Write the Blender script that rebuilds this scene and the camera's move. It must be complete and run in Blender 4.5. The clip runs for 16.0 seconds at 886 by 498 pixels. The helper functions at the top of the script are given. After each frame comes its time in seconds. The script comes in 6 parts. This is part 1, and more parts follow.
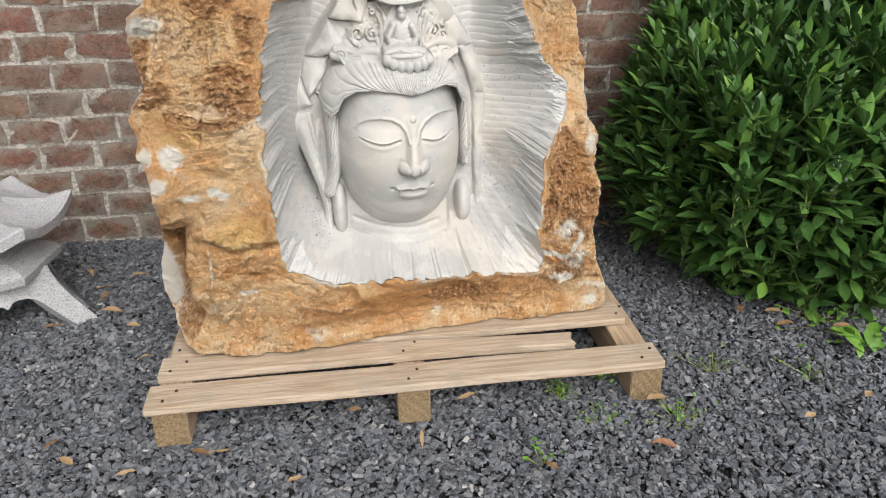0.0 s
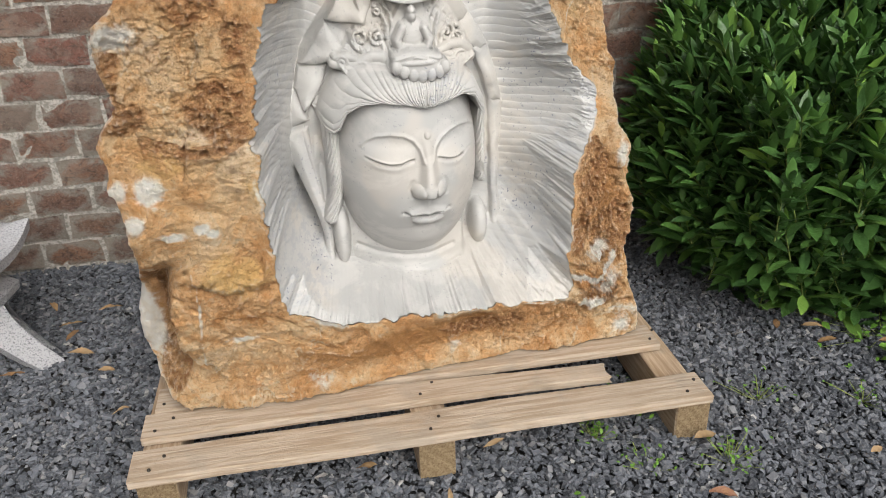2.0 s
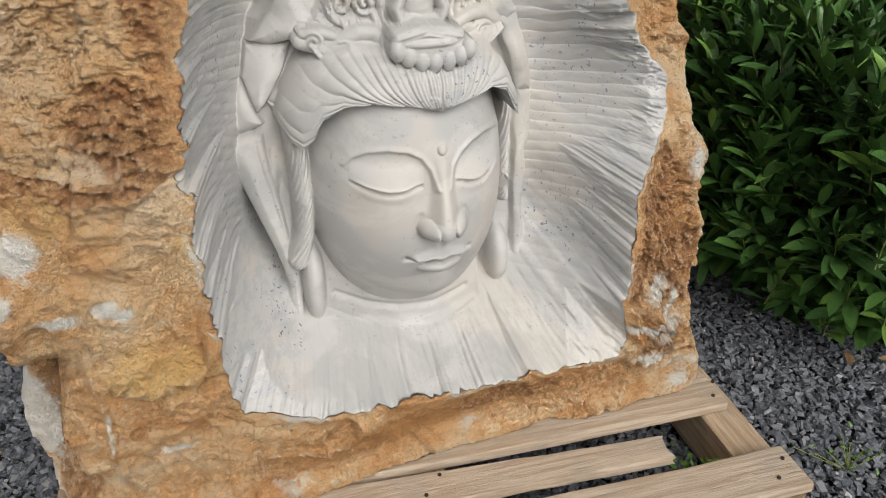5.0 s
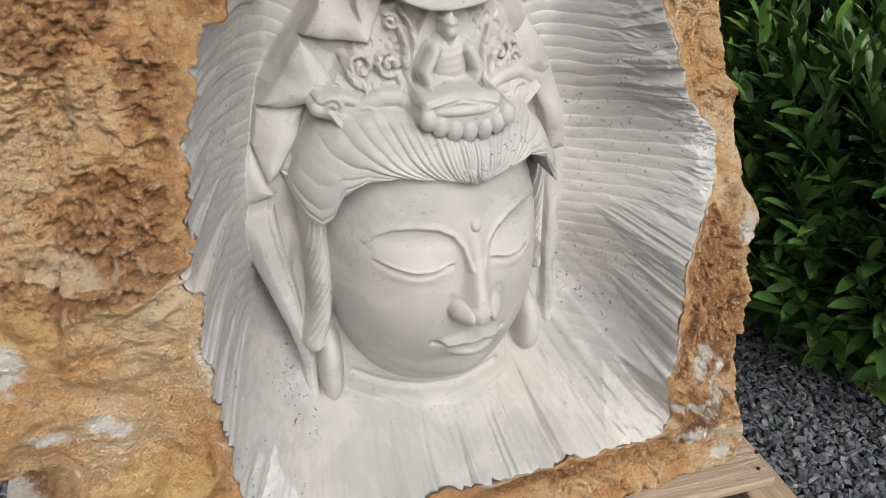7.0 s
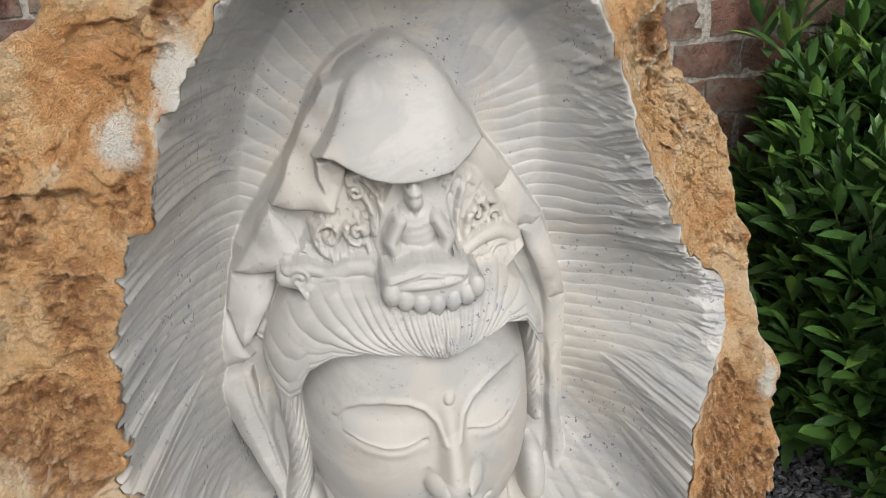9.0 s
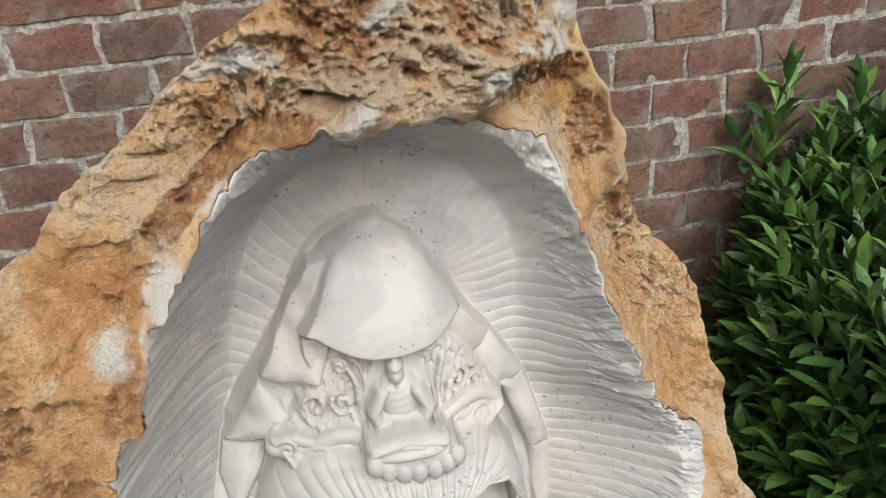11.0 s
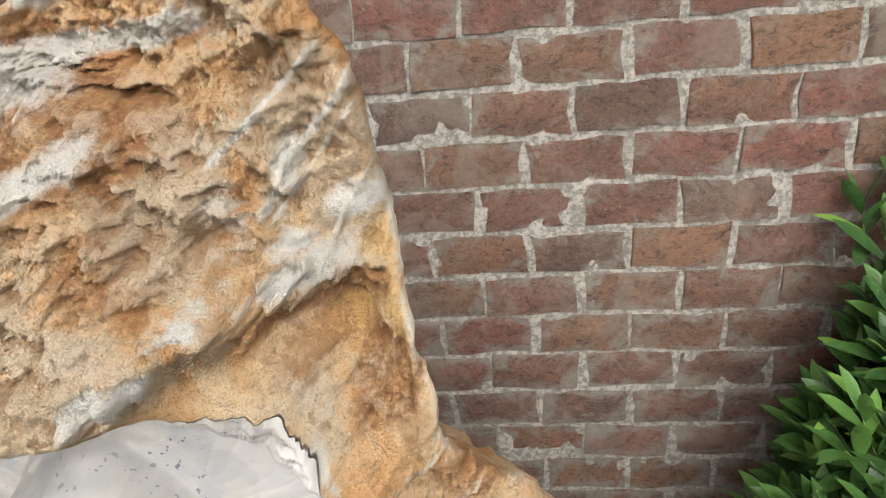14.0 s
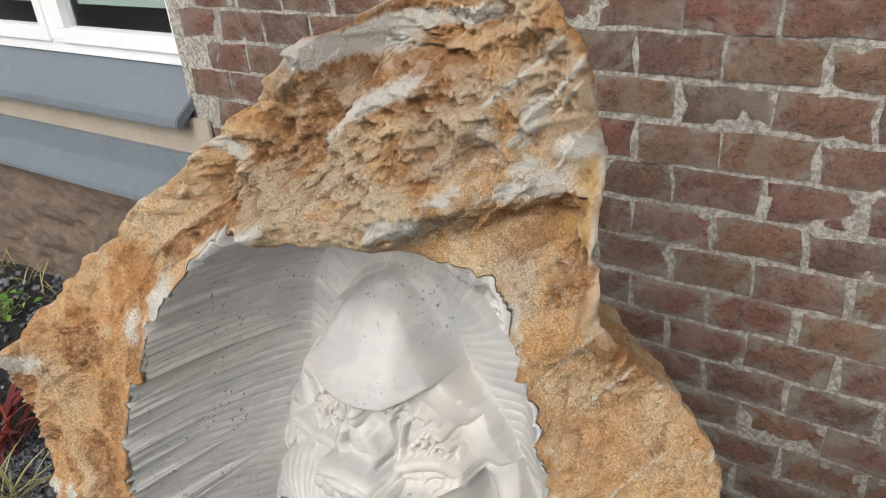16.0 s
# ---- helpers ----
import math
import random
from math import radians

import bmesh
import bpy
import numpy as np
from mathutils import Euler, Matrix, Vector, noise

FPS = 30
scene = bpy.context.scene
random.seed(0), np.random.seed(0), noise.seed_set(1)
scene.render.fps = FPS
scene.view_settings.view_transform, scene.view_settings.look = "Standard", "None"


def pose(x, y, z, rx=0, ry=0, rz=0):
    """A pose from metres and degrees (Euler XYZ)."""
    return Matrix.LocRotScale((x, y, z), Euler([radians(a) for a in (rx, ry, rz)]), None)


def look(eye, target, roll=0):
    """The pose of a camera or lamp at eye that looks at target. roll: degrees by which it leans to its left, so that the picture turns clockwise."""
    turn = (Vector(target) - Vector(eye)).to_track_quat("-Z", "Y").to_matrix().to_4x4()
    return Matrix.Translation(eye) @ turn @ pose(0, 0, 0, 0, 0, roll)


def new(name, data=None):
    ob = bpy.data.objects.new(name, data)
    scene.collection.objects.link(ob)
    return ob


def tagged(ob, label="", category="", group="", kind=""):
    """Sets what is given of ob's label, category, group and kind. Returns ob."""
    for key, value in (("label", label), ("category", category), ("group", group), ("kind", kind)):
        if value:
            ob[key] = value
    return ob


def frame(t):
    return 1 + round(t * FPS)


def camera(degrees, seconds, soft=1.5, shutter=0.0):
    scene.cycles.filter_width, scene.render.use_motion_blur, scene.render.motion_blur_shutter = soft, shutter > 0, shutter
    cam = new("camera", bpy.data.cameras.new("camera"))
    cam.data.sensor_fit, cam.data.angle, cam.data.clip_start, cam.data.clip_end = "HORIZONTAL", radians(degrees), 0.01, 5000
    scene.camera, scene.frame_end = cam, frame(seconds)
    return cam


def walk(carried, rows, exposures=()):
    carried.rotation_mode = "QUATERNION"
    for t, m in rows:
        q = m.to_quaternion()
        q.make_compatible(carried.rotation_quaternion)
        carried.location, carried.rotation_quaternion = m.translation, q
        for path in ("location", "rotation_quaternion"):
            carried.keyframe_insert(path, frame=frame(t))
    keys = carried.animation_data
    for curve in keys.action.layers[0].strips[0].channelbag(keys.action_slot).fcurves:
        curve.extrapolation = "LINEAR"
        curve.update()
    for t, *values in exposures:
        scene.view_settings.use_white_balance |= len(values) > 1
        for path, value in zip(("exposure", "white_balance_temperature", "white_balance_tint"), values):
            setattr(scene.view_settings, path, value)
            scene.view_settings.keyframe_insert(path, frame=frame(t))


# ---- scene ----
cam = camera(58.7, 16.0, soft=1.0)
METRES, EYE, TILT, LEAN, TURN = 2.9, 1.285, -25.28, 1.0, -7.39
ROWS = [
    (0.0, 0.0, 0.0, 0.0, 0.0, 0.0, -0.0),
    (0.5, -0.0152, 0.0157, 0.016, -0.97, 0.21, 0.95),
    (1.0, -0.0335, 0.032, 0.0291, -1.95, 0.14, 1.78),
    (1.5, -0.0433, 0.048, 0.0334, -2.59, -0.31, 2.13),
    (2.0, -0.044, 0.0858, 0.0368, -2.65, -1.09, 1.93),
    (2.5, -0.0359, 0.1269, 0.0479, -2.29, -1.96, 1.39),
    (3.0, -0.0278, 0.1568, 0.0514, -1.85, -2.7, 0.89),
    (5.5, -0.0912, 0.2925, 0.1028, -8.84, -5.22, 3.04),
    (6.0, -0.1002, 0.3025, 0.1106, -9.73, -5.41, 3.15),
    (6.5, -0.1019, 0.3095, 0.1203, -9.3, -4.99, 3.1),
    (7.0, -0.0879, 0.3188, 0.127, -7.63, -4.18, 3.04),
    (7.5, -0.0601, 0.3296, 0.1408, -5.24, -3.14, 3.07),
    (8.0, -0.0374, 0.3315, 0.1513, -3.02, -2.15, 3.13),
    (8.5, -0.0301, 0.334, 0.1631, -1.55, -1.23, 3.29),
    (9.0, -0.0292, 0.3328, 0.1775, -0.83, -0.3, 3.53),
    (11.5, 0.002, 0.3137, 0.2253, -0.44, 4.95, 5.93),
    (12.0, 0.0401, 0.3413, 0.2285, -0.67, 4.35, 6.75),
    (12.5, 0.0741, 0.3796, 0.2259, -0.84, 2.86, 7.25),
    (13.0, 0.1012, 0.4361, 0.245, -1.31, 0.48, 7.42),
    (13.5, 0.0963, 0.4581, 0.3215, 1.79, -2.0, 5.15),
    (14.0, 0.1318, 0.4546, 0.3508, 14.29, -3.26, -0.96),
    (14.5, 0.1867, 0.4293, 0.3578, 24.14, -4.63, -5.47),
    (15.0, 0.175, 0.4129, 0.3528, 29.74, -5.29, -7.9),
    (15.5, 0.1751, 0.3975, 0.3503, 35.36, -6.5, -10.45),
    (16.0, 0.2202, 0.3851, 0.3498, 40.92, -9.19, -12.62),
]
walk(cam, [(t, pose(0, 0, EYE, TILT, LEAN, TURN) @ pose(METRES * x, METRES * y, METRES * z, 90 + pitch, roll, yaw)) for t, x, y, z, yaw, pitch, roll in ROWS],
     ((0.0, 0.42), (1.5, 0.35), (3.0, 0.18), (5.5, 0.08), (9.0, 0.08), (11.5, 0.28), (12.5, 0.42), (13.5, 0.68), (14.2, 0.54), (15.0, 0.36), (16.0, 0.20)))

# ---- world and light: bright overcast sky ----
world = bpy.data.worlds.new("overcast_sky")
scene.world = world
world.use_nodes = True
wn = world.node_tree
sky = wn.nodes.new("ShaderNodeTexSky")
sky.sky_type = "NISHITA"
sky.sun_disc = False
SUN_UP, SUN_ROUND = radians(40), radians(168)
sky.sun_elevation, sky.sun_rotation = SUN_UP, SUN_ROUND
sky.dust_density = 6.0
sky.air_density = 1.0
sky.ozone_density = 1.0
soften = wn.nodes.new("ShaderNodeHueSaturation")
soften.inputs["Saturation"].default_value = 0.25
wn.links.new(sky.outputs[0], soften.inputs["Color"])
wn.links.new(soften.outputs[0], wn.nodes["Background"].inputs["Color"])
wn.nodes["Background"].inputs["Strength"].default_value = 0.115
sun_data = bpy.data.lights.new("sun", "SUN")
sun_data.energy, sun_data.angle, sun_data.color = 1.35, radians(50), (1.0, 0.98, 0.95)
sun = new("sun", sun_data)
SUN_WAY = Vector((math.sin(SUN_ROUND) * math.cos(SUN_UP), math.cos(SUN_ROUND) * math.cos(SUN_UP), math.sin(SUN_UP)))
sun.matrix_world = look(SUN_WAY * 20, (0, 0, 0))


# ---- numeric helpers ----
def lattice(i, j, k, seed):
    h = (i * 374761393 + j * 668265263 + k * 2147483647 + seed * 974711) & 0xFFFFFFFF
    h = ((h ^ (h >> 13)) * 1274126177) & 0xFFFFFFFF
    return ((h ^ (h >> 16)) & 0xFFFF) / 65535.0 * 2 - 1


def vnoise(p, seed=0):
    """Smooth value noise in -1..1 at the points p (n, 3), one cell a unit."""
    f = np.floor(p).astype(np.int64)
    u = p - f
    u = u * u * (3 - 2 * u)
    total = np.zeros(len(p))
    for a in (0, 1):
        for b in (0, 1):
            for c in (0, 1):
                w = (u[:, 0] if a else 1 - u[:, 0]) * (u[:, 1] if b else 1 - u[:, 1]) * (u[:, 2] if c else 1 - u[:, 2])
                total += w * lattice(f[:, 0] + a, f[:, 1] + b, f[:, 2] + c, seed)
    return total


def fbm(p, size, octaves=4, seed=0, ridged=False):
    total, gain = np.zeros(len(p)), 1.0
    for o in range(octaves):
        v = vnoise(p * (2 ** o / size), seed + o * 17)
        total += gain * ((1 - 2 * np.abs(v)) if ridged else v)
        gain *= 0.5
    return total


def smooth(a, b, v):
    q = np.clip((v - a) / (b - a), 0, 1)
    return q * q * (3 - 2 * q)


def near_line(x, z, pts):
    """Distance of each (x, z) to a polyline."""
    best = np.full(x.shape, 9.0)
    for (ax, az), (bx, bz) in zip(pts[:-1], pts[1:]):
        dx, dz = bx - ax, bz - az
        q = np.clip(((x - ax) * dx + (z - az) * dz) / (dx * dx + dz * dz), 0, 1)
        best = np.minimum(best, np.hypot(x - ax - q * dx, z - az - q * dz))
    return best


def trace(x, z, pts, w):
    """1 on a polyline, falling to 0 over about the width w."""
    v = np.zeros(x.shape)
    xs, zs = [p[0] for p in pts], [p[1] for p in pts]
    m = (x > min(xs) - 3 * w) & (x < max(xs) + 3 * w) & (z > min(zs) - 3 * w) & (z < max(zs) + 3 * w)
    v[m] = np.exp(-(near_line(x[m], z[m], pts) / w) ** 2)
    return v


def inside(x, z, pts, soft):
    """1 well inside a polygon, 0 outside, over a soft edge."""
    odd = np.zeros(x.shape, bool)
    for (ax, az), (bx, bz) in zip(pts, pts[1:] + pts[:1]):
        cross = ((az > z) != (bz > z)) & (x < (bx - ax) * (z - az) / ((bz - az) or 1e-9) + ax)
        odd ^= cross
    d = near_line(x, z, pts + pts[:1])
    return smooth(-soft, soft, np.where(odd, d, -d))


def bump2(x, z, cx, cz, rx, rz):
    return np.exp(-((x - cx) / rx) ** 2 - ((z - cz) / rz) ** 2)


def mesh_from(name, verts, faces, smooth_shade=False):
    me = bpy.data.meshes.new(name)
    verts = np.asarray(verts, np.float32)
    faces = np.asarray(faces, np.int32)
    me.vertices.add(len(verts))
    me.vertices.foreach_set("co", verts.ravel())
    n, k = faces.shape
    me.loops.add(n * k)
    me.loops.foreach_set("vertex_index", faces.ravel())
    me.polygons.add(n)
    me.polygons.foreach_set("loop_start", np.arange(0, n * k, k, dtype=np.int32))
    me.polygons.foreach_set("use_smooth", np.full(n, smooth_shade))
    me.update(calc_edges=True)
    me.validate()
    return me


# ---- materials ----
def material(name):
    m = bpy.data.materials.new(name)
    m.use_nodes = True
    nt = m.node_tree
    return m, nt, nt.nodes["Principled BSDF"]


def node(nt, kind, **values):
    n = nt.nodes.new("ShaderNode" + kind)
    for k, v in values.items():
        n.inputs[k.replace("_", " ")].default_value = v
    return n


def coords(nt, space="Object", spread=0.0):
    """Coordinates for textures; spread shifts them at random from object to object."""
    tc = nt.nodes.new("ShaderNodeTexCoord")
    out = tc.outputs[space]
    if spread:
        info = nt.nodes.new("ShaderNodeObjectInfo")
        mul = nt.nodes.new("ShaderNodeMath")
        mul.operation = "MULTIPLY"
        mul.inputs[1].default_value = spread
        nt.links.new(info.outputs["Random"], mul.inputs[0])
        add = nt.nodes.new("ShaderNodeVectorMath")
        nt.links.new(out, add.inputs[0])
        nt.links.new(mul.outputs[0], add.inputs[1])
        out = add.outputs[0]
    return out


def noise_tex(nt, vec, scale, detail=5.0, rough=0.6, distortion=0.0):
    n = node(nt, "TexNoise", Scale=scale, Detail=detail, Roughness=rough, Distortion=distortion)
    nt.links.new(vec, n.inputs["Vector"])
    wide = nt.nodes.new("ShaderNodeMapRange")
    wide.inputs["From Min"].default_value, wide.inputs["From Max"].default_value = 0.27, 0.73
    nt.links.new(n.outputs["Fac"], wide.inputs["Value"])
    return wide.outputs[0]


def stretch(nt, vec, s, turn=(0, 0, 0)):
    m = nt.nodes.new("ShaderNodeMapping")
    m.inputs["Scale"].default_value = s
    m.inputs["Rotation"].default_value = turn
    nt.links.new(vec, m.inputs["Vector"])
    return m.outputs[0]


def ramp(nt, fac, *stops):
    r = nt.nodes.new("ShaderNodeValToRGB")
    e = r.color_ramp.elements
    while len(e) < len(stops):
        e.new(0.5)
    for el, (at, col) in zip(e, stops):
        el.position, el.color = at, (*col, 1) if len(col) == 3 else col
    nt.links.new(fac, r.inputs[0])
    return r.outputs[0]


def grey(nt, fac, a, b):
    """A soft step of fac from a to b."""
    m = nt.nodes.new("ShaderNodeMapRange")
    m.interpolation_type = "SMOOTHSTEP"
    m.inputs["From Min"].default_value, m.inputs["From Max"].default_value = a, b
    nt.links.new(fac, m.inputs["Value"])
    return m.outputs[0]


def mix(nt, fac, a, b, mode="MIX"):
    m = nt.nodes.new("ShaderNodeMix")
    m.data_type, m.blend_type = "RGBA", mode
    for v, s in ((fac, m.inputs["Factor"]), (a, m.inputs["A"]), (b, m.inputs["B"])):
        if isinstance(v, (int, float)):
            s.default_value = v
        elif isinstance(v, tuple):
            s.default_value = (*v, 1)
        else:
            nt.links.new(v, s)
    return m.outputs["Result"]


def math2(nt, op, a, b):
    m = nt.nodes.new("ShaderNodeMath")
    m.operation = op
    for v, s in ((a, m.inputs[0]), (b, m.inputs[1])):
        if isinstance(v, (int, float)):
            s.default_value = v
        else:
            nt.links.new(v, s)
    return m.outputs[0]


def relief(nt, bsdf, height, distance, strength=1.0, under=None):
    b = nt.nodes.new("ShaderNodeBump")
    b.inputs["Distance"].default_value, b.inputs["Strength"].default_value = distance, strength
    nt.links.new(height, b.inputs["Height"])
    if under:
        nt.links.new(under, b.inputs["Normal"])
    nt.links.new(b.outputs[0], bsdf.inputs["Normal"])
    return b.outputs[0]


def value_mix(nt, fac, a, b):
    return mix(nt, fac, (a, a, a), (b, b, b))


def attribute(nt, name):
    a = nt.nodes.new("ShaderNodeAttribute")
    a.attribute_name = name
    return a.outputs["Fac"]


def slate_chip_material():
    m, nt, b = material("slate_chips")
    geo = nt.nodes.new("ShaderNodeNewGeometry")
    vec = coords(nt)
    col = ramp(nt, geo.outputs["Random Per Island"], (0, (0.045, 0.050, 0.060)), (0.40, (0.095, 0.104, 0.121)), (0.75, (0.150, 0.160, 0.182)),
               (0.975, (0.19, 0.193, 0.20)), (1.0, (0.40, 0.39, 0.37)))
    fine = noise_tex(nt, vec, 160, 6, 0.65)
    col = mix(nt, math2(nt, "MULTIPLY", grey(nt, fine, 0.45, 0.75), 0.35), col, (0.26, 0.26, 0.26))
    nt.links.new(col, b.inputs["Base Color"])
    b.inputs["Roughness"].default_value = 0.72
    relief(nt, b, noise_tex(nt, vec, 240, 5, 0.7), 0.0008, 0.7)
    return m


def soil_material():
    m, nt, b = material("dark_bed")
    vec = coords(nt)
    big = noise_tex(nt, vec, 3, 4)
    fine = noise_tex(nt, vec, 70, 8, 0.7)
    col = mix(nt, fine, (0.012, 0.012, 0.013), (0.055, 0.055, 0.058))
    col = mix(nt, grey(nt, big, 0.5, 0.8), col, (0.05, 0.042, 0.034))
    nt.links.new(col, b.inputs["Base Color"])
    b.inputs["Roughness"].default_value = 0.9
    relief(nt, b, fine, 0.03)
    return m


def brick_material():
    m, nt, b = material("weathered_brick")
    vec = coords(nt, spread=31.0)
    info = nt.nodes.new("ShaderNodeObjectInfo")
    geo = nt.nodes.new("ShaderNodeNewGeometry")
    rnd = math2(nt, "FRACT", math2(nt, "ADD", info.outputs["Random"], geo.outputs["Random Per Island"]), 0)
    base = ramp(nt, rnd, (0.0, (0.27, 0.160, 0.118)), (0.14, (0.33, 0.150, 0.112)), (0.28, (0.38, 0.160, 0.118)), (0.42, (0.24, 0.150, 0.115)),
                (0.56, (0.34, 0.180, 0.122)), (0.70, (0.38, 0.215, 0.130)), (0.84, (0.21, 0.140, 0.112)), (1.0, (0.33, 0.170, 0.125)))
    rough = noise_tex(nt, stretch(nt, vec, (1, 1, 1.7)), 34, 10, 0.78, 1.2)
    pits = noise_tex(nt, vec, 110, 6, 0.75)
    crumbs = noise_tex(nt, vec, 260, 4, 0.7)
    mott = noise_tex(nt, vec, 16, 7, 0.68, 0.5)
    base = mix(nt, math2(nt, "MULTIPLY", grey(nt, mott, 0.45, 0.80), 0.70), base, (0.235, 0.155, 0.118))
    base = mix(nt, math2(nt, "MULTIPLY", grey(nt, mott, 0.40, 0.15), 0.45), base, (0.50, 0.250, 0.155))
    # rough and pits also drive the bump: recess shade painted into their lows
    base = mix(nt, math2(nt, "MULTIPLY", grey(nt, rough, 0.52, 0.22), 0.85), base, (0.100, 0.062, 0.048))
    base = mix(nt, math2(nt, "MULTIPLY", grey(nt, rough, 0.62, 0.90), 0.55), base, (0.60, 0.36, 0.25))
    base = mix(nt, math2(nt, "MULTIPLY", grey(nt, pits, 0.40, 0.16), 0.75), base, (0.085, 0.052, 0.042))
    base = mix(nt, math2(nt, "MULTIPLY", grey(nt, pits, 0.66, 0.90), 0.50), base, (0.64, 0.46, 0.35))
    base = mix(nt, math2(nt, "MULTIPLY", grey(nt, crumbs, 0.76, 0.92), 0.65), base, (0.70, 0.62, 0.52))
    # lime smeared over the arrises and in clouds across the faces, more of it near the ground
    split = nt.nodes.new("ShaderNodeSeparateXYZ")
    nt.links.new(geo.outputs["Position"], split.inputs[0])
    splash = math2(nt, "MULTIPLY", grey(nt, split.outputs["Z"], 1.0, 0.25), 0.16)
    smear = noise_tex(nt, stretch(nt, vec, (0.85, 1, 1.2)), 17, 9, 0.75, 0.9)
    lime = mix(nt, pits, (0.27, 0.24, 0.20), (0.52, 0.48, 0.41))
    over = math2(nt, "ADD", math2(nt, "ADD", math2(nt, "MULTIPLY", attribute(nt, "arris"), 0.42), math2(nt, "MULTIPLY", smear, 0.80)), splash)
    smeared = grey(nt, over, 0.72, 1.02)
    base = mix(nt, math2(nt, "MULTIPLY", smeared, 0.90), base, lime)
    dust = noise_tex(nt, coords(nt, "Object", 7.0), 7, 7, 0.7, 0.6)
    base = mix(nt, math2(nt, "MULTIPLY", grey(nt, dust, 0.42, 0.78), 0.38), base, (0.52, 0.44, 0.36))
    nt.links.new(base, b.inputs["Base Color"])
    b.inputs["Roughness"].default_value = 0.88
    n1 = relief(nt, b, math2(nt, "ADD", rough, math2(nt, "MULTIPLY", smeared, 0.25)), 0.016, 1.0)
    relief(nt, b, math2(nt, "ADD", pits, math2(nt, "MULTIPLY", crumbs, 0.4)), 0.0042, 1.0, n1)
    return m


def mortar_material():
    m, nt, b = material("lime_mortar")
    vec = coords(nt)
    big = noise_tex(nt, vec, 5, 5, 0.6)
    fine = noise_tex(nt, vec, 85, 8, 0.7)
    col = mix(nt, grey(nt, fine, 0.3, 0.7), (0.25, 0.232, 0.20), (0.53, 0.495, 0.44))
    col = mix(nt, math2(nt, "MULTIPLY", grey(nt, big, 0.55, 0.8), 0.45), col, (0.30, 0.27, 0.24))
    nt.links.new(col, b.inputs["Base Color"])
    b.inputs["Roughness"].default_value = 0.95
    n1 = relief(nt, b, fine, 0.0040)
    relief(nt, b, noise_tex(nt, vec, 260, 4, 0.7), 0.0012, 0.8, n1)
    return m


def wood_material(name, light, dark, along=0):
    m, nt, b = material(name)
    vec = coords(nt, spread=13.0)
    s = [26, 26, 26]
    s[along] = 1.6
    grain = noise_tex(nt, stretch(nt, vec, s), 3.2, 8, 0.62, 0.5)
    fine = noise_tex(nt, stretch(nt, vec, [v * 3 for v in s]), 5, 5, 0.7)
    blotch = noise_tex(nt, vec, 7, 4, 0.6)
    col = mix(nt, grey(nt, grain, 0.3, 0.72), light, dark)
    col = mix(nt, math2(nt, "MULTIPLY", fine, 0.35), col, tuple(v * 0.7 for v in dark))
    col = mix(nt, math2(nt, "MULTIPLY", grey(nt, blotch, 0.5, 0.75), 0.4), col, (0.36, 0.31, 0.25))
    nt.links.new(col, b.inputs["Base Color"])
    b.inputs["Roughness"].default_value = 0.75
    n1 = relief(nt, b, grain, 0.003, 0.6)
    relief(nt, b, fine, 0.002, 0.6, n1)
    return m


def end_grain_material():
    m, nt, b = material("end_grain")
    vec = coords(nt, spread=9.0)
    fine = noise_tex(nt, vec, 170, 6, 0.75)
    ring = node(nt, "TexWave", Scale=14, Distortion=2.5, Detail=2)
    ring.wave_type = "RINGS"
    ring.rings_direction = "Y"
    nt.links.new(vec, ring.inputs["Vector"])
    col = mix(nt, grey(nt, fine, 0.30, 0.8), (0.50, 0.37, 0.21), (0.27, 0.18, 0.095))
    col = mix(nt, math2(nt, "MULTIPLY", ring.outputs["Fac"], 0.35), col, (0.24, 0.15, 0.07))
    nt.links.new(col, b.inputs["Base Color"])
    b.inputs["Roughness"].default_value = 0.9
    relief(nt, b, fine, 0.006)
    return m


def granite_material():
    m, nt, b = material("grey_granite")
    vec = coords(nt)
    speck = noise_tex(nt, vec, 230, 3, 0.55)
    mid = noise_tex(nt, vec, 28, 6, 0.65)
    col = mix(nt, grey(nt, speck, 0.12, 0.55), (0.19, 0.19, 0.20), (0.44, 0.44, 0.45))
    col = mix(nt, math2(nt, "MULTIPLY", grey(nt, mid, 0.52, 0.75), 0.35), col, (0.34, 0.34, 0.33))
    nt.links.new(col, b.inputs["Base Color"])
    b.inputs["Roughness"].default_value = 0.85
    n1 = relief(nt, b, mid, 0.004, 0.8)
    relief(nt, b, speck, 0.0009, 0.8, n1)
    return m


